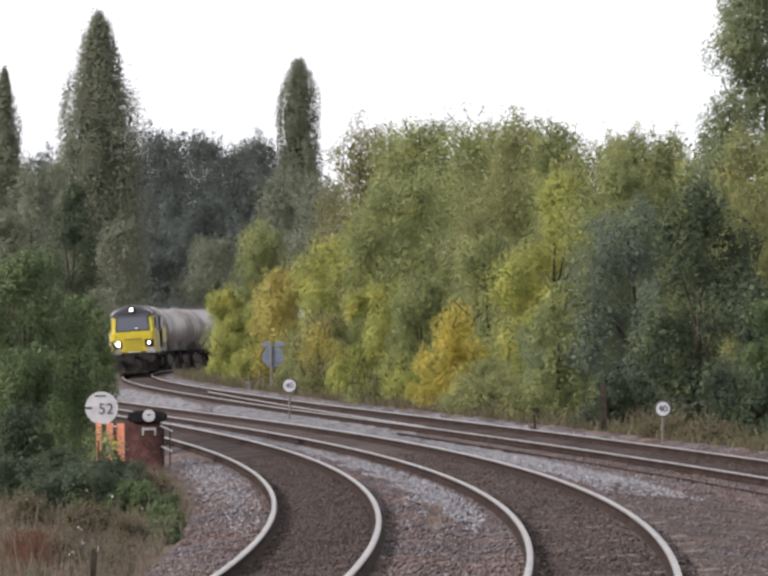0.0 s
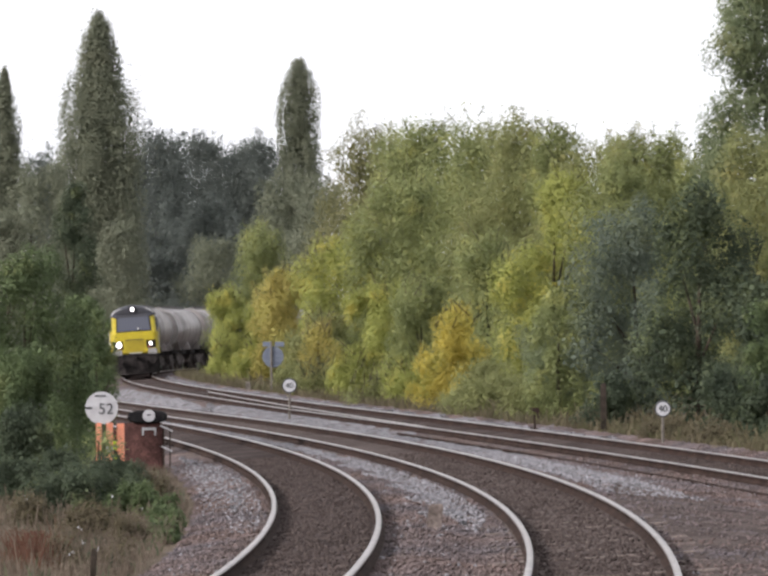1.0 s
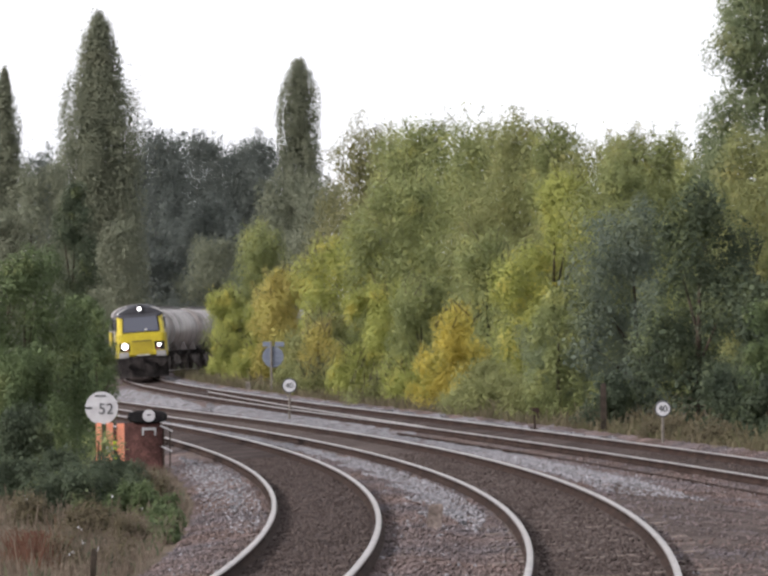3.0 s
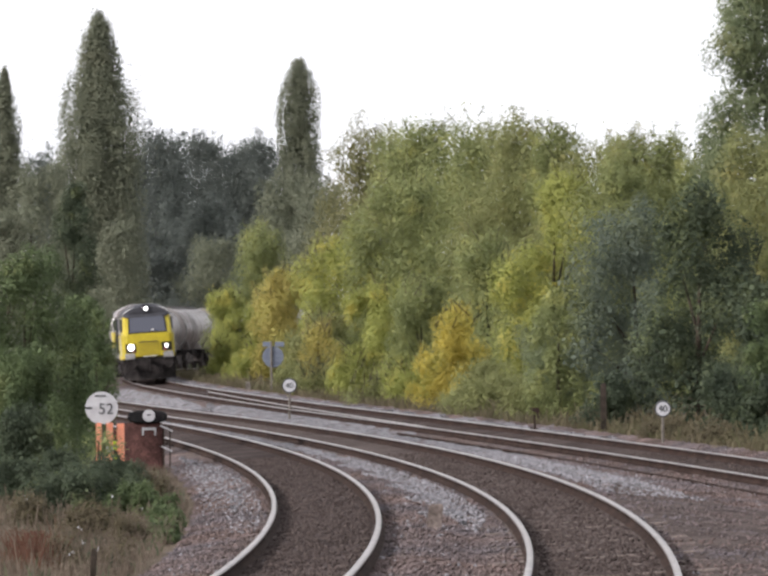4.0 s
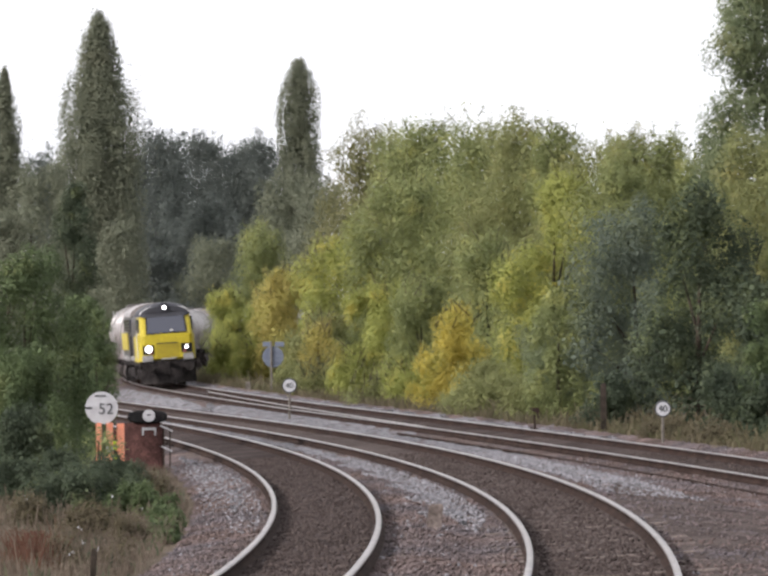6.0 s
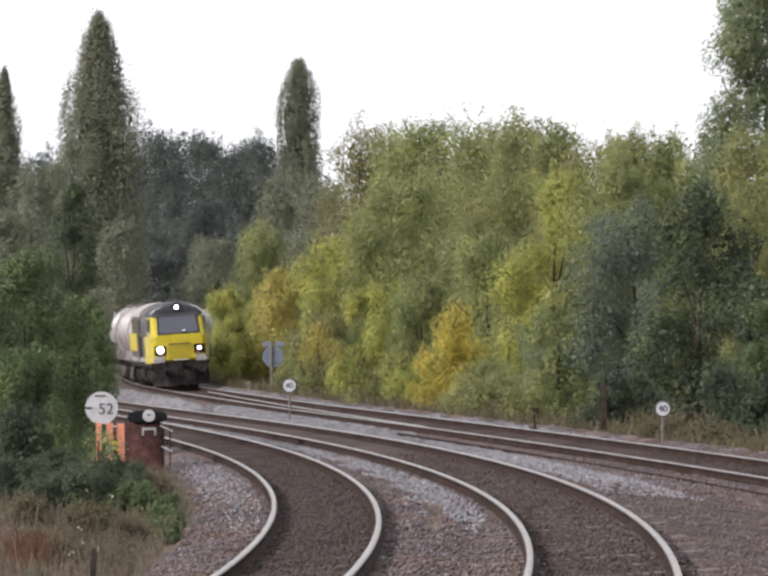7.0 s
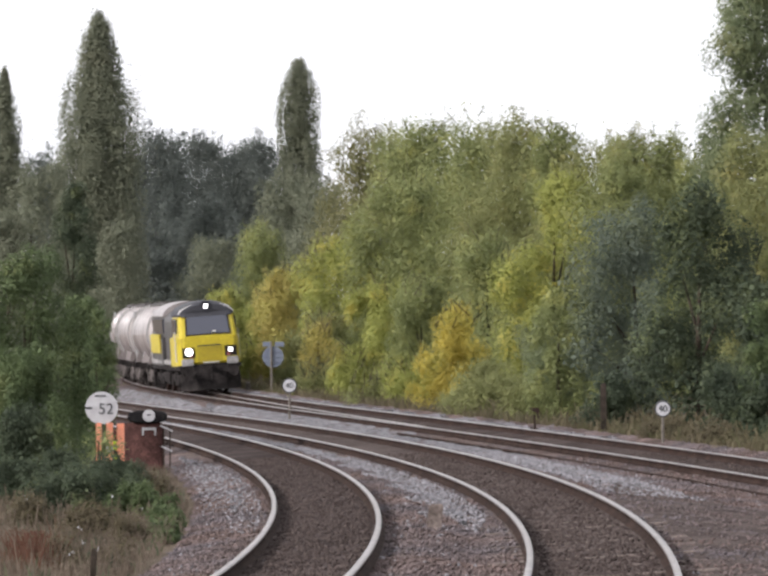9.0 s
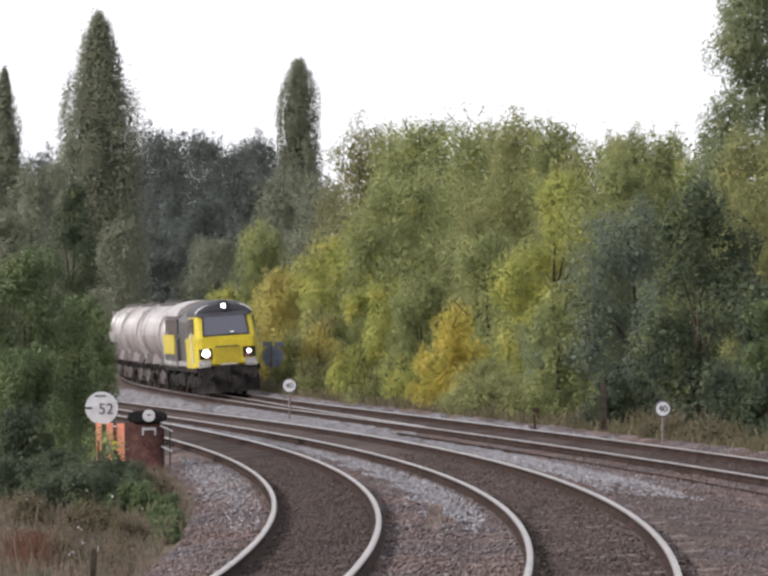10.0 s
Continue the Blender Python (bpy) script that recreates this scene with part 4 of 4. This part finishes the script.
def build_cabinet():
    """Equipment cabinet with a black hooded lamp, orange and lime guards and a rail."""
    x, y = -5.35, 106.0
    z0 = float(ground_z(x, y))
    t = thing("equipment_cabinet", "rust-brown equipment cabinet with black hood and orange film", "cabinet", at=(x, y, z0))
    bm = box(bmesh.new(), -0.56, 0.31, -0.2, 0.3, 0.0, 1.08, 0.03)
    part("body", bm, M_BROWN, t, "rust-brown cabinet body")
    bm = bmesh.new()
    n = 24
    rings = [[(-0.05 + math.copysign(abs(math.cos(k * 2 * math.pi / n)) ** 0.7, math.cos(k * 2 * math.pi / n)) * rx, yy, 1.22 + math.copysign(abs(math.sin(k * 2 * math.pi / n)) ** 0.7, math.sin(k * 2 * math.pi / n)) * rz) for k in range(n)] for yy, rx, rz in ((-0.30, 0.40, 0.12), (-0.26, 0.44, 0.15), (0.3, 0.44, 0.15))]
    loft(bm, rings)
    part("hood", bm, M_HOOD, t, "black rounded hood")
    bm = bmesh.new()
    bar_disc(bm, (0.0, -0.31, 1.25), 0.14, 0.03, (0, 1, 0), 28)
    face = part("face", bm, M_SIGN, t, "round white face")
    bm = box(bmesh.new(), -0.05, 0.05, -0.335, -0.32, 1.25, 1.28)
    part("marking", bm, M_SIGNBLACK, face)
    bm = box(bmesh.new(), -0.16, 0.16, -0.225, -0.20, 0.92, 0.98)
    box(bm, -0.16, -0.12, -0.225, -0.20, 0.80, 0.92)
    box(bm, 0.12, 0.16, -0.225, -0.20, 0.80, 0.92)
    part("label_frame", bm, M_STEEL, t, "pale label frame")
    for z0b, xa, xb in ((1.02, 0.26, 0.54), (0.56, 0.28, 0.52)):
        bm = tube(bmesh.new(), (xa, -0.35, z0b), (xb, -0.35, z0b - 0.12), 0.02)
        part("guard_rail", bm, M_STEEL, t, "pale steel guard rail")
    for xx in (0.34, 0.48):
        bm = tube(bmesh.new(), (xx, -0.34, 1.0), (xx, -0.34, 0.0), 0.016)
        part("guard_post", bm, M_POST, t, "dark thin guard post")
    return t


def build_orange_post(x, y, w, h, z1, mats, label):
    z0 = float(ground_z(x, y))
    t = thing("marker_post", label, "post", "orange marker posts", at=(x, y, z0))
    bm = box(bmesh.new(), -w / 2, w / 2, -0.03, 0.03, -0.1, h, 0.015)
    part("board", bm, mats[0], t)
    for z, hh, m in z1:
        bm = box(bmesh.new(), -w / 2 - 0.004, w / 2 + 0.004, -0.04, -0.028, z, z + hh, 0.003)
        part("band", bm, m, t, "reflective band")
    return t


build_blue_sign()
build_cabinet()
build_orange_post(-5.93, 104.6, 0.17, 1.15, [], (M_ORANGE,), "flat fluorescent orange marker post beside the cabinet")
build_orange_post(-6.17, 104.5, 0.15, 1.15, [(0.50, 0.12, M_WHITE)], (M_ORANGE,), "orange marker post with a white band behind leaves")
build_orange_post(-6.02, 104.9, 0.22, 1.0, [(0.18, 0.26, M_LIME), (0.55, 0.2, M_LIME)], (M_BROWN,), "dark post with lime green reflective bands")
build_orange_post(-6.42, 104.6, 0.12, 1.13, [], (M_ORANGE,), "narrow orange marker post half hidden by leaves")


def build_stake(name, label, x, y, w, h, mat, lean=0.0):
    z0 = float(ground_z(x, y))
    t = thing(name, label, "post", at=(x, y, z0))
    bm = loft(bmesh.new(), [[(-w + lean * z, -w, z), (w + lean * z, -w, z), (w + lean * z, w, z), (-w + lean * z, w, z)] for z in (-0.15, h * 0.9)] + [[(-w * 0.7 + lean * h, -w * 0.7, h), (w * 0.7 + lean * h, -w * 0.7, h), (w * 0.7 + lean * h, w * 0.7, h), (-w * 0.7 + lean * h, w * 0.7, h)]])
    part("stake", bm, mat, t)


build_stake("timber_stake", "short dark timber stake in the dry grass", -3.2, 50.8, 0.03, 0.56, M_POST, 0.05)
build_stake("timber_post", "dark weathered timber post at the foot of the bank", 5.60, 119.0, 0.075, 1.25, M_POST)
build_stake("concrete_marker", "short grey concrete marker beside the line", -5.52, 188.5, 0.10, 0.36, M_SIGNPOST)


def build_point_lever():
    x, y = 4.04, 125.0
    z0 = float(ground_z(x, y))
    t = thing("point_lever", "small rusty point lever with a flag-shaped head", "lever", at=(x, y, z0))
    bm = box(bmesh.new(), -0.14, 0.14, -0.12, 0.12, -0.05, 0.06, 0.02)
    part("base", bm, M_RUST, t)
    bm = tube(bmesh.new(), (0, 0, 0.03), (-0.02, 0, 0.42), 0.026)
    part("stem", bm, M_RUST, t)
    bm = loft(bmesh.new(), [[(-0.2, yy, 0.60), (0.04, yy, 0.46), (0.08, yy, 0.30), (0.12, yy, 0.46), (0.12, yy, 0.60)] for yy in (-0.02, 0.02)])
    part("head", bm, M_RUST, t)


build_point_lever()
_spare = thing("spare_rail", "brown rusty spare rail lying beside the running line", "rail")
sweep_rail("rail", _spare, "C", -1.75, 62, 128, "", -0.05, [M_RUST])


build_stake("marker_block", "short grey-brown marker block standing in the ballast", 0.66, 63.2, 0.10, 0.34, M_SLEEPER, 0.12)
_switch = thing("switch_rail", "tapered switch rail between the rails of the outer line", "rail")
_sy = np.arange(130, 188.1, 1.0)
sweep_rail("rail", _switch, "C", -0.66 + 0.80 * (_sy - 130) / 58, 130, 188, "bright-headed steel rail", -0.004)


# ---------------------------------------------------------------- the freight train
# a vehicle's own space: y forward from its front, x to its own right, z up from the rail
def section(w, y, z0, z1, round_top, lean=0.0):
    """A body section: upright sides from z0, and an arched roof up to z1."""
    h = w / 2
    spring = z1 - round_top
    pts = [(-h, y, z0), (-h, y + 0, spring)]
    for k in range(1, 10):
        a = math.pi * (1 - k / 10)
        pts.append((h * math.copysign(abs(math.cos(a)) ** 1.0, math.cos(a)), y - lean * math.sin(a), spring + round_top * math.sin(a) ** 1.05))
    pts += [(h, y, spring), (h, y, z0)]
    return pts


def wheelset(parent, y, r=0.5, mat=M_RUST):
    bm = bmesh.new()
    for s in (-0.73, 0.73):
        tube(bm, (s - 0.065, 0, 0), (s + 0.065, 0, 0), r, seg=24)
        tube(bm, (s * 0.91 - 0.02, 0, 0), (s * 0.91 + 0.02, 0, 0), r + 0.03, seg=24)
        for k in range(6):
            a = k * math.pi / 3
            box(bm, s - 0.075, s + 0.075, math.cos(a) * r * 0.6 - 0.04, math.cos(a) * r * 0.6 + 0.04, math.sin(a) * r * 0.6 - 0.04, math.sin(a) * r * 0.6 + 0.04)
    tube(bm, (-0.75, 0, 0), (0.75, 0, 0), 0.08)
    w = part("wheelset", bm, mat, parent, "pair of worn steel wheels on an axle")
    w.matrix_basis = pose(0, y, r)
    return w


def bogie(parent, y, half=1.3, mats=(M_BLACK, M_RUST)):
    bm = bmesh.new()
    for s in (-1.06, 1.06):
        box(bm, s - 0.07, s + 0.07, y - half - 0.45, y + half + 0.45, 0.48, 0.78, 0.03)
        for k in (-half, half):
            box(bm, s - 0.11, s + 0.11, y + k - 0.22, y + k + 0.22, 0.32, 0.68, 0.03)
        for k in (-0.3, 0.0, 0.3):
            tube(bm, (s, y + k, 0.35), (s, y + k, 0.95), 0.09)
    box(bm, -1.0, 1.0, y - 0.35, y + 0.35, 0.5, 0.95, 0.03)
    part("bogie", bm, mats[0], parent, "bogie frame with springs")
    return [wheelset(parent, y - half, mat=mats[1]), wheelset(parent, y + half, mat=mats[1])]


def buffers(parent, y, way, z=1.06, r=0.25):
    for s in (-0.87, 0.87):
        bm = bmesh.new()
        tube(bm, (s, y, z), (s, y + way * 0.42, z), 0.11)
        bar_disc(bm, (s, y + way * 0.45, z), r, 0.05, (0, 1, 0))
        part("buffer", bm, M_BLACK, parent)


LOCO = 13.0


def build_loco():
    t = thing("freight_locomotive", "yellow-fronted diesel freight locomotive with dark roof, headlights lit", "locomotive")
    w = 2.56
    for k, (y0, way) in enumerate(((0.0, 1), (-LOCO, -1))):
        # cab shell: lower nose, raked screen, arched roof
        bm = bmesh.new()
        long = 3.1 if way > 0 else 6.4
        paint = M_YELLOW if way > 0 else M_GREYBODY
        rings = [[(x, y0 + way * yy, z) for x, _, z in section(ww, 0, zb, 2.30, 0.05)] for yy, ww, zb in ((0.0, 1.96, 1.25), (-0.06, 2.22, 1.18), (-0.45, 2.46, 1.12), (-long, w, 1.12))]
        loft(bm, rings)
        cab = part("cab", bm, paint, t, "bright yellow cab front and side" if way > 0 else "dark grey rear casing with a yellow panel")
        bm = bmesh.new()
        rings = []
        for f in range(7):
            z = 2.27 + f / 6 * 0.9
            rake = 0.03 + 0.42 * f / 6
            ww = 2.30 - 0.10 * f / 6
            rings.append([(sx * ww / 2, y0 - way * yy, z) for sx, yy in ((-1, rake + 0.25), (-0.9, rake + 0.06), (-0.5, rake), (0.5, rake), (0.9, rake + 0.06), (1, rake + 0.25), (1, long), (-1, long))])
        loft(bm, rings)
        part("window_surround", bm, paint, cab, "yellow pillars round the windscreen" if way > 0 else "")
        # windscreen glass and its dark frame, proud of the raked face
        for nm, x1, za, zb, out, mat in (("windscreen_frame", 0.91, 2.32, 3.12, 0.012, M_BLACK), ("windscreen", 0.84, 2.37, 3.07, 0.030, M_GLASS)):
            bm = bmesh.new()
            ra, rb = 0.03 + 0.42 * (za - 2.27) / 0.9, 0.03 + 0.42 * (zb - 2.27) / 0.9
            pts = [(-x1, za, ra), (x1, za, ra), (x1 * 0.94, zb, rb), (-x1 * 0.94, zb, rb)]
            front = [(x, y0 - way * (r - out), z) for x, z, r in pts]
            back = [(x, y0 - way * (r + 0.07), z) for x, z, r in pts]
            loft(bm, [back, front])
            part(nm, bm, mat, cab, "dark tinted windscreen" if mat is M_GLASS else "")
        for s in (-1, 1):
            bm = box(bmesh.new(), s * 1.16 - 0.08, s * 1.16 + 0.03, min(y0 - way * (long - 0.4), y0 - way * 1.1), max(y0 - way * (long - 0.4), y0 - way * 1.1), 2.42, 3.02, 0.02)
            part("side_window", bm, M_GLASS, cab, "dark cab side window")
        bm = bmesh.new()
        loft(bm, [[(-hw, y0 - way * (fr + 0.04), z), (-hw * 0.85, y0 - way * fr, z), (hw * 0.85, y0 - way * fr, z), (hw, y0 - way * (fr + 0.04), z), (hw, y0 - way * 0.8, z), (-hw, y0 - way * 0.8, z)] for z, fr, hw in ((3.075, 0.365, 1.0), (3.20, 0.425, 1.04), (3.24, 0.46, 1.02))])
        part("brow", bm, M_ROOF if way > 0 else M_GREYBODY, cab, "dark brow above the windscreen")
        # arched dark roof with the lamp housing at its brow
        bm = bmesh.new()
        rings = []
        for yy, top, rnd, ww in ((-0.45, 3.34, 0.20, 2.16), (-0.48, 3.54, 0.40, 2.20), (-0.70, 3.66, 0.52, 2.26), (-1.2, 3.70, 0.54, 2.34), (-long, 3.70, 0.54, 2.36)):
            rings.append([(x, y0 + way * yy, z) for x, _, z in section(ww, 0, 3.12, top, rnd)])
        loft(bm, rings)
        # the rear roof takes the pale tank material, the front one dark grey
        part("cab_roof", bm, M_ROOF if way > 0 else M_TANK, t, "dark grey arched cab roof" if way > 0 else "pale streaked arched roof")
        if way < 0:
            for s in (-1, 1):
                bm = box(bmesh.new(), s * 1.29 - 0.03, s * 1.29 + 0.03, y0 + 1.2, y0 + 5.6, 1.62, 2.40, 0.02)
                part("side_door", bm, M_YELLOW, cab, "yellow side door panel")
        for s in (-1, 1):
            arc = [(s * 1.10 * math.cos(a), y0 - way * (0.50 + 0.12 * math.sin(a)), 3.15 + 0.42 * math.sin(a)) for a in (0.12, 0.42, 0.72, 1.02)]
            bm = bmesh.new()
            for p, q in zip(arc, arc[1:]):
                tube(bm, p, q, 0.032, seg=8)
            part("roof_edge", bm, M_WHITE, t, "pale beading along the roof edge")
        bm = box(bmesh.new(), -0.22, 0.22, min(y0 - way * 0.38, y0 - way * 1.0), max(y0 - way * 0.38, y0 - way * 1.0), 3.20, 3.66, 0.08)
        part("marker_light_housing", bm, M_ROOF, t)
        # lower front: black frame, plough, buffers
        bm = bmesh.new()
        box(bm, -1.15, 1.15, min(y0 - way * 0.02, y0 - way * 0.5), max(y0 - way * 0.02, y0 - way * 0.5), 0.78, 1.20, 0.04)
        rings = [[(-1.2, y0 - way * 0.3, z), (-0.6, y0 + way * 0.05, z), (0.6, y0 + way * 0.05, z), (1.2, y0 - way * 0.3, z), (1.2, y0 - way * 0.5, z), (-1.2, y0 - way * 0.5, z)] for z in (0.14, 0.80)]
        loft(bm, rings)
        part("plough", bm, M_BLACK, t, "black snowplough below the cab")
        buffers(t, y0 - way * 0.05, way, 0.84, 0.2)
        bm = bmesh.new()
        box(bm, -0.06, 0.06, min(y0, y0 + way * 0.35), max(y0, y0 + way * 0.35), 0.95, 1.1, 0.02)
        tube(bm, (0, y0 + way * 0.33, 0.55), (0, y0 + way * 0.33, 1.0), 0.045)
        part("coupling", bm, M_BLACK, t)
        # centre panel of the nose, in a darker yellow than the cab
        bm = box(bmesh.new(), -0.50, 0.50, y0 - 0.02, y0 + 0.02, 1.24, 1.92, 0.015)
        part("nose_panel", bm, M_YELLOW_DULL, cab, "duller yellow panel between the headlights")
        # dark bar drawn in place of the shadow gap over the panel
        bm = box(bmesh.new(), -0.46, 0.46, y0 - 0.03, y0 + 0.03, 1.88, 1.93, 0.01)
        part("shadow_gap", bm, M_ROOF, cab, "dark bar painted as the shadow gap above the nose panel")
        for s in (-1, 1):
            bm = box(bmesh.new(), s * 0.82 - 0.27, s * 0.82 + 0.27, min(y0 - way * 0.2, y0 + way * 0.02), max(y0 - way * 0.2, y0 + way * 0.022), 1.40, 1.90, 0.05)
            cluster = part("lamp_cluster", bm, M_BLACK, cab, "black headlamp recess")
            bm = bmesh.new()
            bar_disc(bm, (s * 0.74, y0 + way * 0.03, 1.52), 0.075, 0.03, (0, 1, 0), 16)
            part("tail_light", bm, M_TAIL, t, "unlit dull red tail light")
            bm = box(bmesh.new(), s * 0.90 - 0.24, s * 0.90 + 0.24, min(y0 - way * 0.25, y0 + way * 0.035), max(y0 - way * 0.25, y0 + way * 0.035), 1.12, 1.41, 0.03)
            part("lower_corner", bm, M_SOLE, cab, "off-white lower corner of the cab")
            bm = bmesh.new()
            tube(bm, (s * 1.27, y0 - way * 0.85, 1.3), (s * 1.27, y0 - way * 0.85, 2.5), 0.025)
            part("handrail", bm, M_WHITE, cab)
    # lit lamps of the leading end; lens at x 0.83 enlarged to imitate its glare
    for x, r, nm in ((0.83, 0.15, "headlight"), (-0.83, 0.08, "headlight")):
        bm = bmesh.new()
        bar_disc(bm, (x, 0.045, 1.68), r, 0.05, (0, 1, 0), 24)
        part(nm, bm, M_LAMP, t, "lit round headlight")
    bm = box(bmesh.new(), -0.075, 0.075, -0.36, -0.32, 3.39, 3.54, 0.015)
    part("top_marker_light", bm, M_LAMP, t, "lit white marker light")
    bm = box(bmesh.new(), -0.36, 0.30, 0.06, 0.10, 1.20, 1.25, 0.01)
    part("number_strip", bm, M_WHITE, t, "pale strip of unreadable lettering")
    # wiper
    bm = bmesh.new()
    tube(bm, (-0.16, 0.01, 2.44), (-0.30, 0.01, 2.46), 0.035)
    part("wiper", bm, M_WHITE, t)
    # hood between the cabs
    bm = bmesh.new()
    loft(bm, [section(2.30, y, 1.12, 3.52, 0.62) for y in (-3.0, -LOCO + 6.3)])
    hood = part("hood", bm, M_GREYBODY, t, "dark grey louvred engine hood")
    for y in np.arange(-3.2, -LOCO + 7.4, -1.2):
        for s in (-1, 1):
            bm = box(bmesh.new(), s * 1.15 - 0.02, s * 1.15 + 0.02, y - 1.1, y, 1.6, 2.7, 0.01)
            part("hood_door", bm, M_GREYBODY, hood)
    bm = box(bmesh.new(), -1.24, 1.24, -LOCO + 0.1, -0.1, 0.95, 1.16, 0.02)
    part("underframe", bm, M_BLACK, t)
    bm = box(bmesh.new(), -1.27, 1.27, -LOCO + 0.6, -3.0, 1.17, 1.36, 0.02)
    part("sole_bar", bm, M_SOLE, t, "off-white band along the underframe")
    bm = box(bmesh.new(), -1.2, 1.2, -LOCO / 2 - 1.3, -LOCO / 2 + 1.3, 0.35, 0.95, 0.1)
    part("fuel_tank", bm, M_BLACK, t)
    return t, bogie(t, -3.0) + bogie(t, -LOCO + 3.0)


WAGON = 12.4


def build_wagon():
    t = thing("tank_wagon", "pale cement-dusted tank wagon with ribbed barrel and dark streaks", "wagon", "tank wagons of the train")
    n, r, zc = 30, 1.24, 2.34
    def ring(y, rr):
        return [(math.cos(a) * rr, y, zc + math.sin(a) * rr) for a in (2 * math.pi * k / n for k in range(n))]
    y0, y1 = -0.75, -WAGON + 0.75
    rings = [ring(y0, 0.35), ring(y0 - 0.05, 0.8), ring(y0 - 0.2, 1.12), ring(y0 - 0.42, r)]
    rings += [ring(y1 + 0.42, r), ring(y1 + 0.2, 1.12), ring(y1 + 0.05, 0.8), ring(y1, 0.35)]
    barrel = part("barrel", loft(bmesh.new(), rings), M_TANK, t, "pale grey dust-streaked tank barrel", True)
    for y in np.arange(y0 - 0.5, y1 + 0.3, -1.32):
        bm = loft(bmesh.new(), [ring(y + 0.05, r + 0.002), ring(y + 0.04, r + 0.018), ring(y - 0.04, r + 0.018), ring(y - 0.05, r + 0.002)], False)
        part("rib", bm, M_TANK, barrel)
    for y in (y0 - 0.42, y1 + 0.42):
        bm = loft(bmesh.new(), [ring(y + 0.1, r - 0.02), ring(y + 0.07, r + 0.045), ring(y - 0.07, r + 0.045), ring(y - 0.1, r - 0.02)], False)
        part("end_band", bm, M_SOLE, barrel, "pale end band of the tank")
    bm = box(bmesh.new(), -0.35, 0.35, y1 + 0.8, y0 - 0.8, zc + r - 0.02, zc + r + 0.07, 0.01)
    part("walkway", bm, M_GREYBODY, t, "grey roof walkway")
    for y in (-3.6, -6.2, -8.8):
        bm = bmesh.new()
        tube(bm, (0, y, zc + r), (0, y, zc + r + 0.14), 0.28, seg=16)
        part("hatch", bm, M_GREYBODY, t)
    bm = bmesh.new()
    for s in (-1, 1):
        box(bm, s * 0.85 - 0.09, s * 0.85 + 0.09, -WAGON + 0.3, -0.3, 0.88, 1.14, 0.02)
    for y in (-0.4, -2.5, -6.2, -WAGON + 2.5, -WAGON + 0.4):
        box(bm, -1.25, 1.25, y - 0.1, y + 0.1, 0.88, 1.12, 0.02)
    part("underframe", bm, M_BLACK, t)
    for y in np.arange(-2.2, -WAGON + 1.5, -4.0):
        for s in (-1, 1):
            bm = loft(bmesh.new(), [[(s * 0.7, y - 0.06, 1.1), (s * 1.22, y - 0.06, 1.1), (s * 1.06, y - 0.06, 1.62), (s * 0.95, y - 0.06, 1.45)], [(s * 0.7, y + 0.06, 1.1), (s * 1.22, y + 0.06, 1.1), (s * 1.06, y + 0.06, 1.62), (s * 0.95, y + 0.06, 1.45)]])
            part("saddle", bm, M_TANK, t, "pale tank support")
    for yy in (-0.45, -WAGON + 0.45):
        bm = bmesh.new()
        for x in (0.55, 0.95):
            tube(bm, (x, yy, 0.9), (x, yy, 3.4), 0.022)
        for z in np.arange(1.1, 3.4, 0.3):
            tube(bm, (0.55, yy, z), (0.95, yy, z), 0.015)
        part("ladder", bm, M_STEEL, t)
    buffers(t, -0.35, 1), buffers(t, -WAGON + 0.35, -1)
    bogie(t, -2.2, 0.9, (M_DUSTY, M_DUSTY)), bogie(t, -WAGON + 2.2, 0.9, (M_DUSTY, M_DUSTY))
    return t


LOCOMOTIVE, LOCO_WHEELS = build_loco()
WAGONS = [build_wagon()]
WAGONS += [copy_thing(WAGONS[0], Matrix()) for _ in range(6)]

# distance along line C, from its near end outward
_ys = np.arange(120.0, 400.0, 0.25)
_xs = centre("C", _ys)[0]
_zs = centre("C", _ys)[2]
ALONG = np.concatenate([[0], np.cumsum(np.hypot(np.diff(_xs), np.diff(_ys)))])


def on_line(d):
    return Vector((np.interp(d, ALONG, _xs), np.interp(d, ALONG, _ys), np.interp(d, ALONG, _zs)))


def front_at(t):
    """Where the locomotive's front is, as a distance along the line."""
    return float(np.interp(246.1 - 7.295 * t + 0.055 * t * t, _ys, ALONG))


def vehicle_pose(front, length, pivot):
    """A vehicle that stands with its two bogies on the line, leaning with the cant."""
    a, b = on_line(front + pivot), on_line(front + length - pivot)
    fwd = (a - b).normalized()
    up = Vector((-LINES["C"][3], 0, 1)).normalized()
    right = fwd.cross(up).normalized()
    up = right.cross(fwd)
    m = Matrix((right, fwd, up)).transposed().to_4x4()
    m.translation = a + fwd * pivot
    return m


def motions():
    times = [k * 0.25 for k in range(41)]
    walk(LOCOMOTIVE, [(t, vehicle_pose(front_at(t), LOCO, 3.0)) for t in times])
    for k, wagon in enumerate(WAGONS):
        walk(wagon, [(t, vehicle_pose(front_at(t) + LOCO + 0.35 + k * (WAGON + 0.3), WAGON, 2.2)) for t in times])
    start = front_at(0.0)
    for w in LOCO_WHEELS:
        base = w.matrix_basis.copy()
        walk(w, [(k * 0.1, base @ Matrix.Rotation(-(start - front_at(k * 0.1)) / 0.5, 4, "X")) for k in range(101)])


motions()
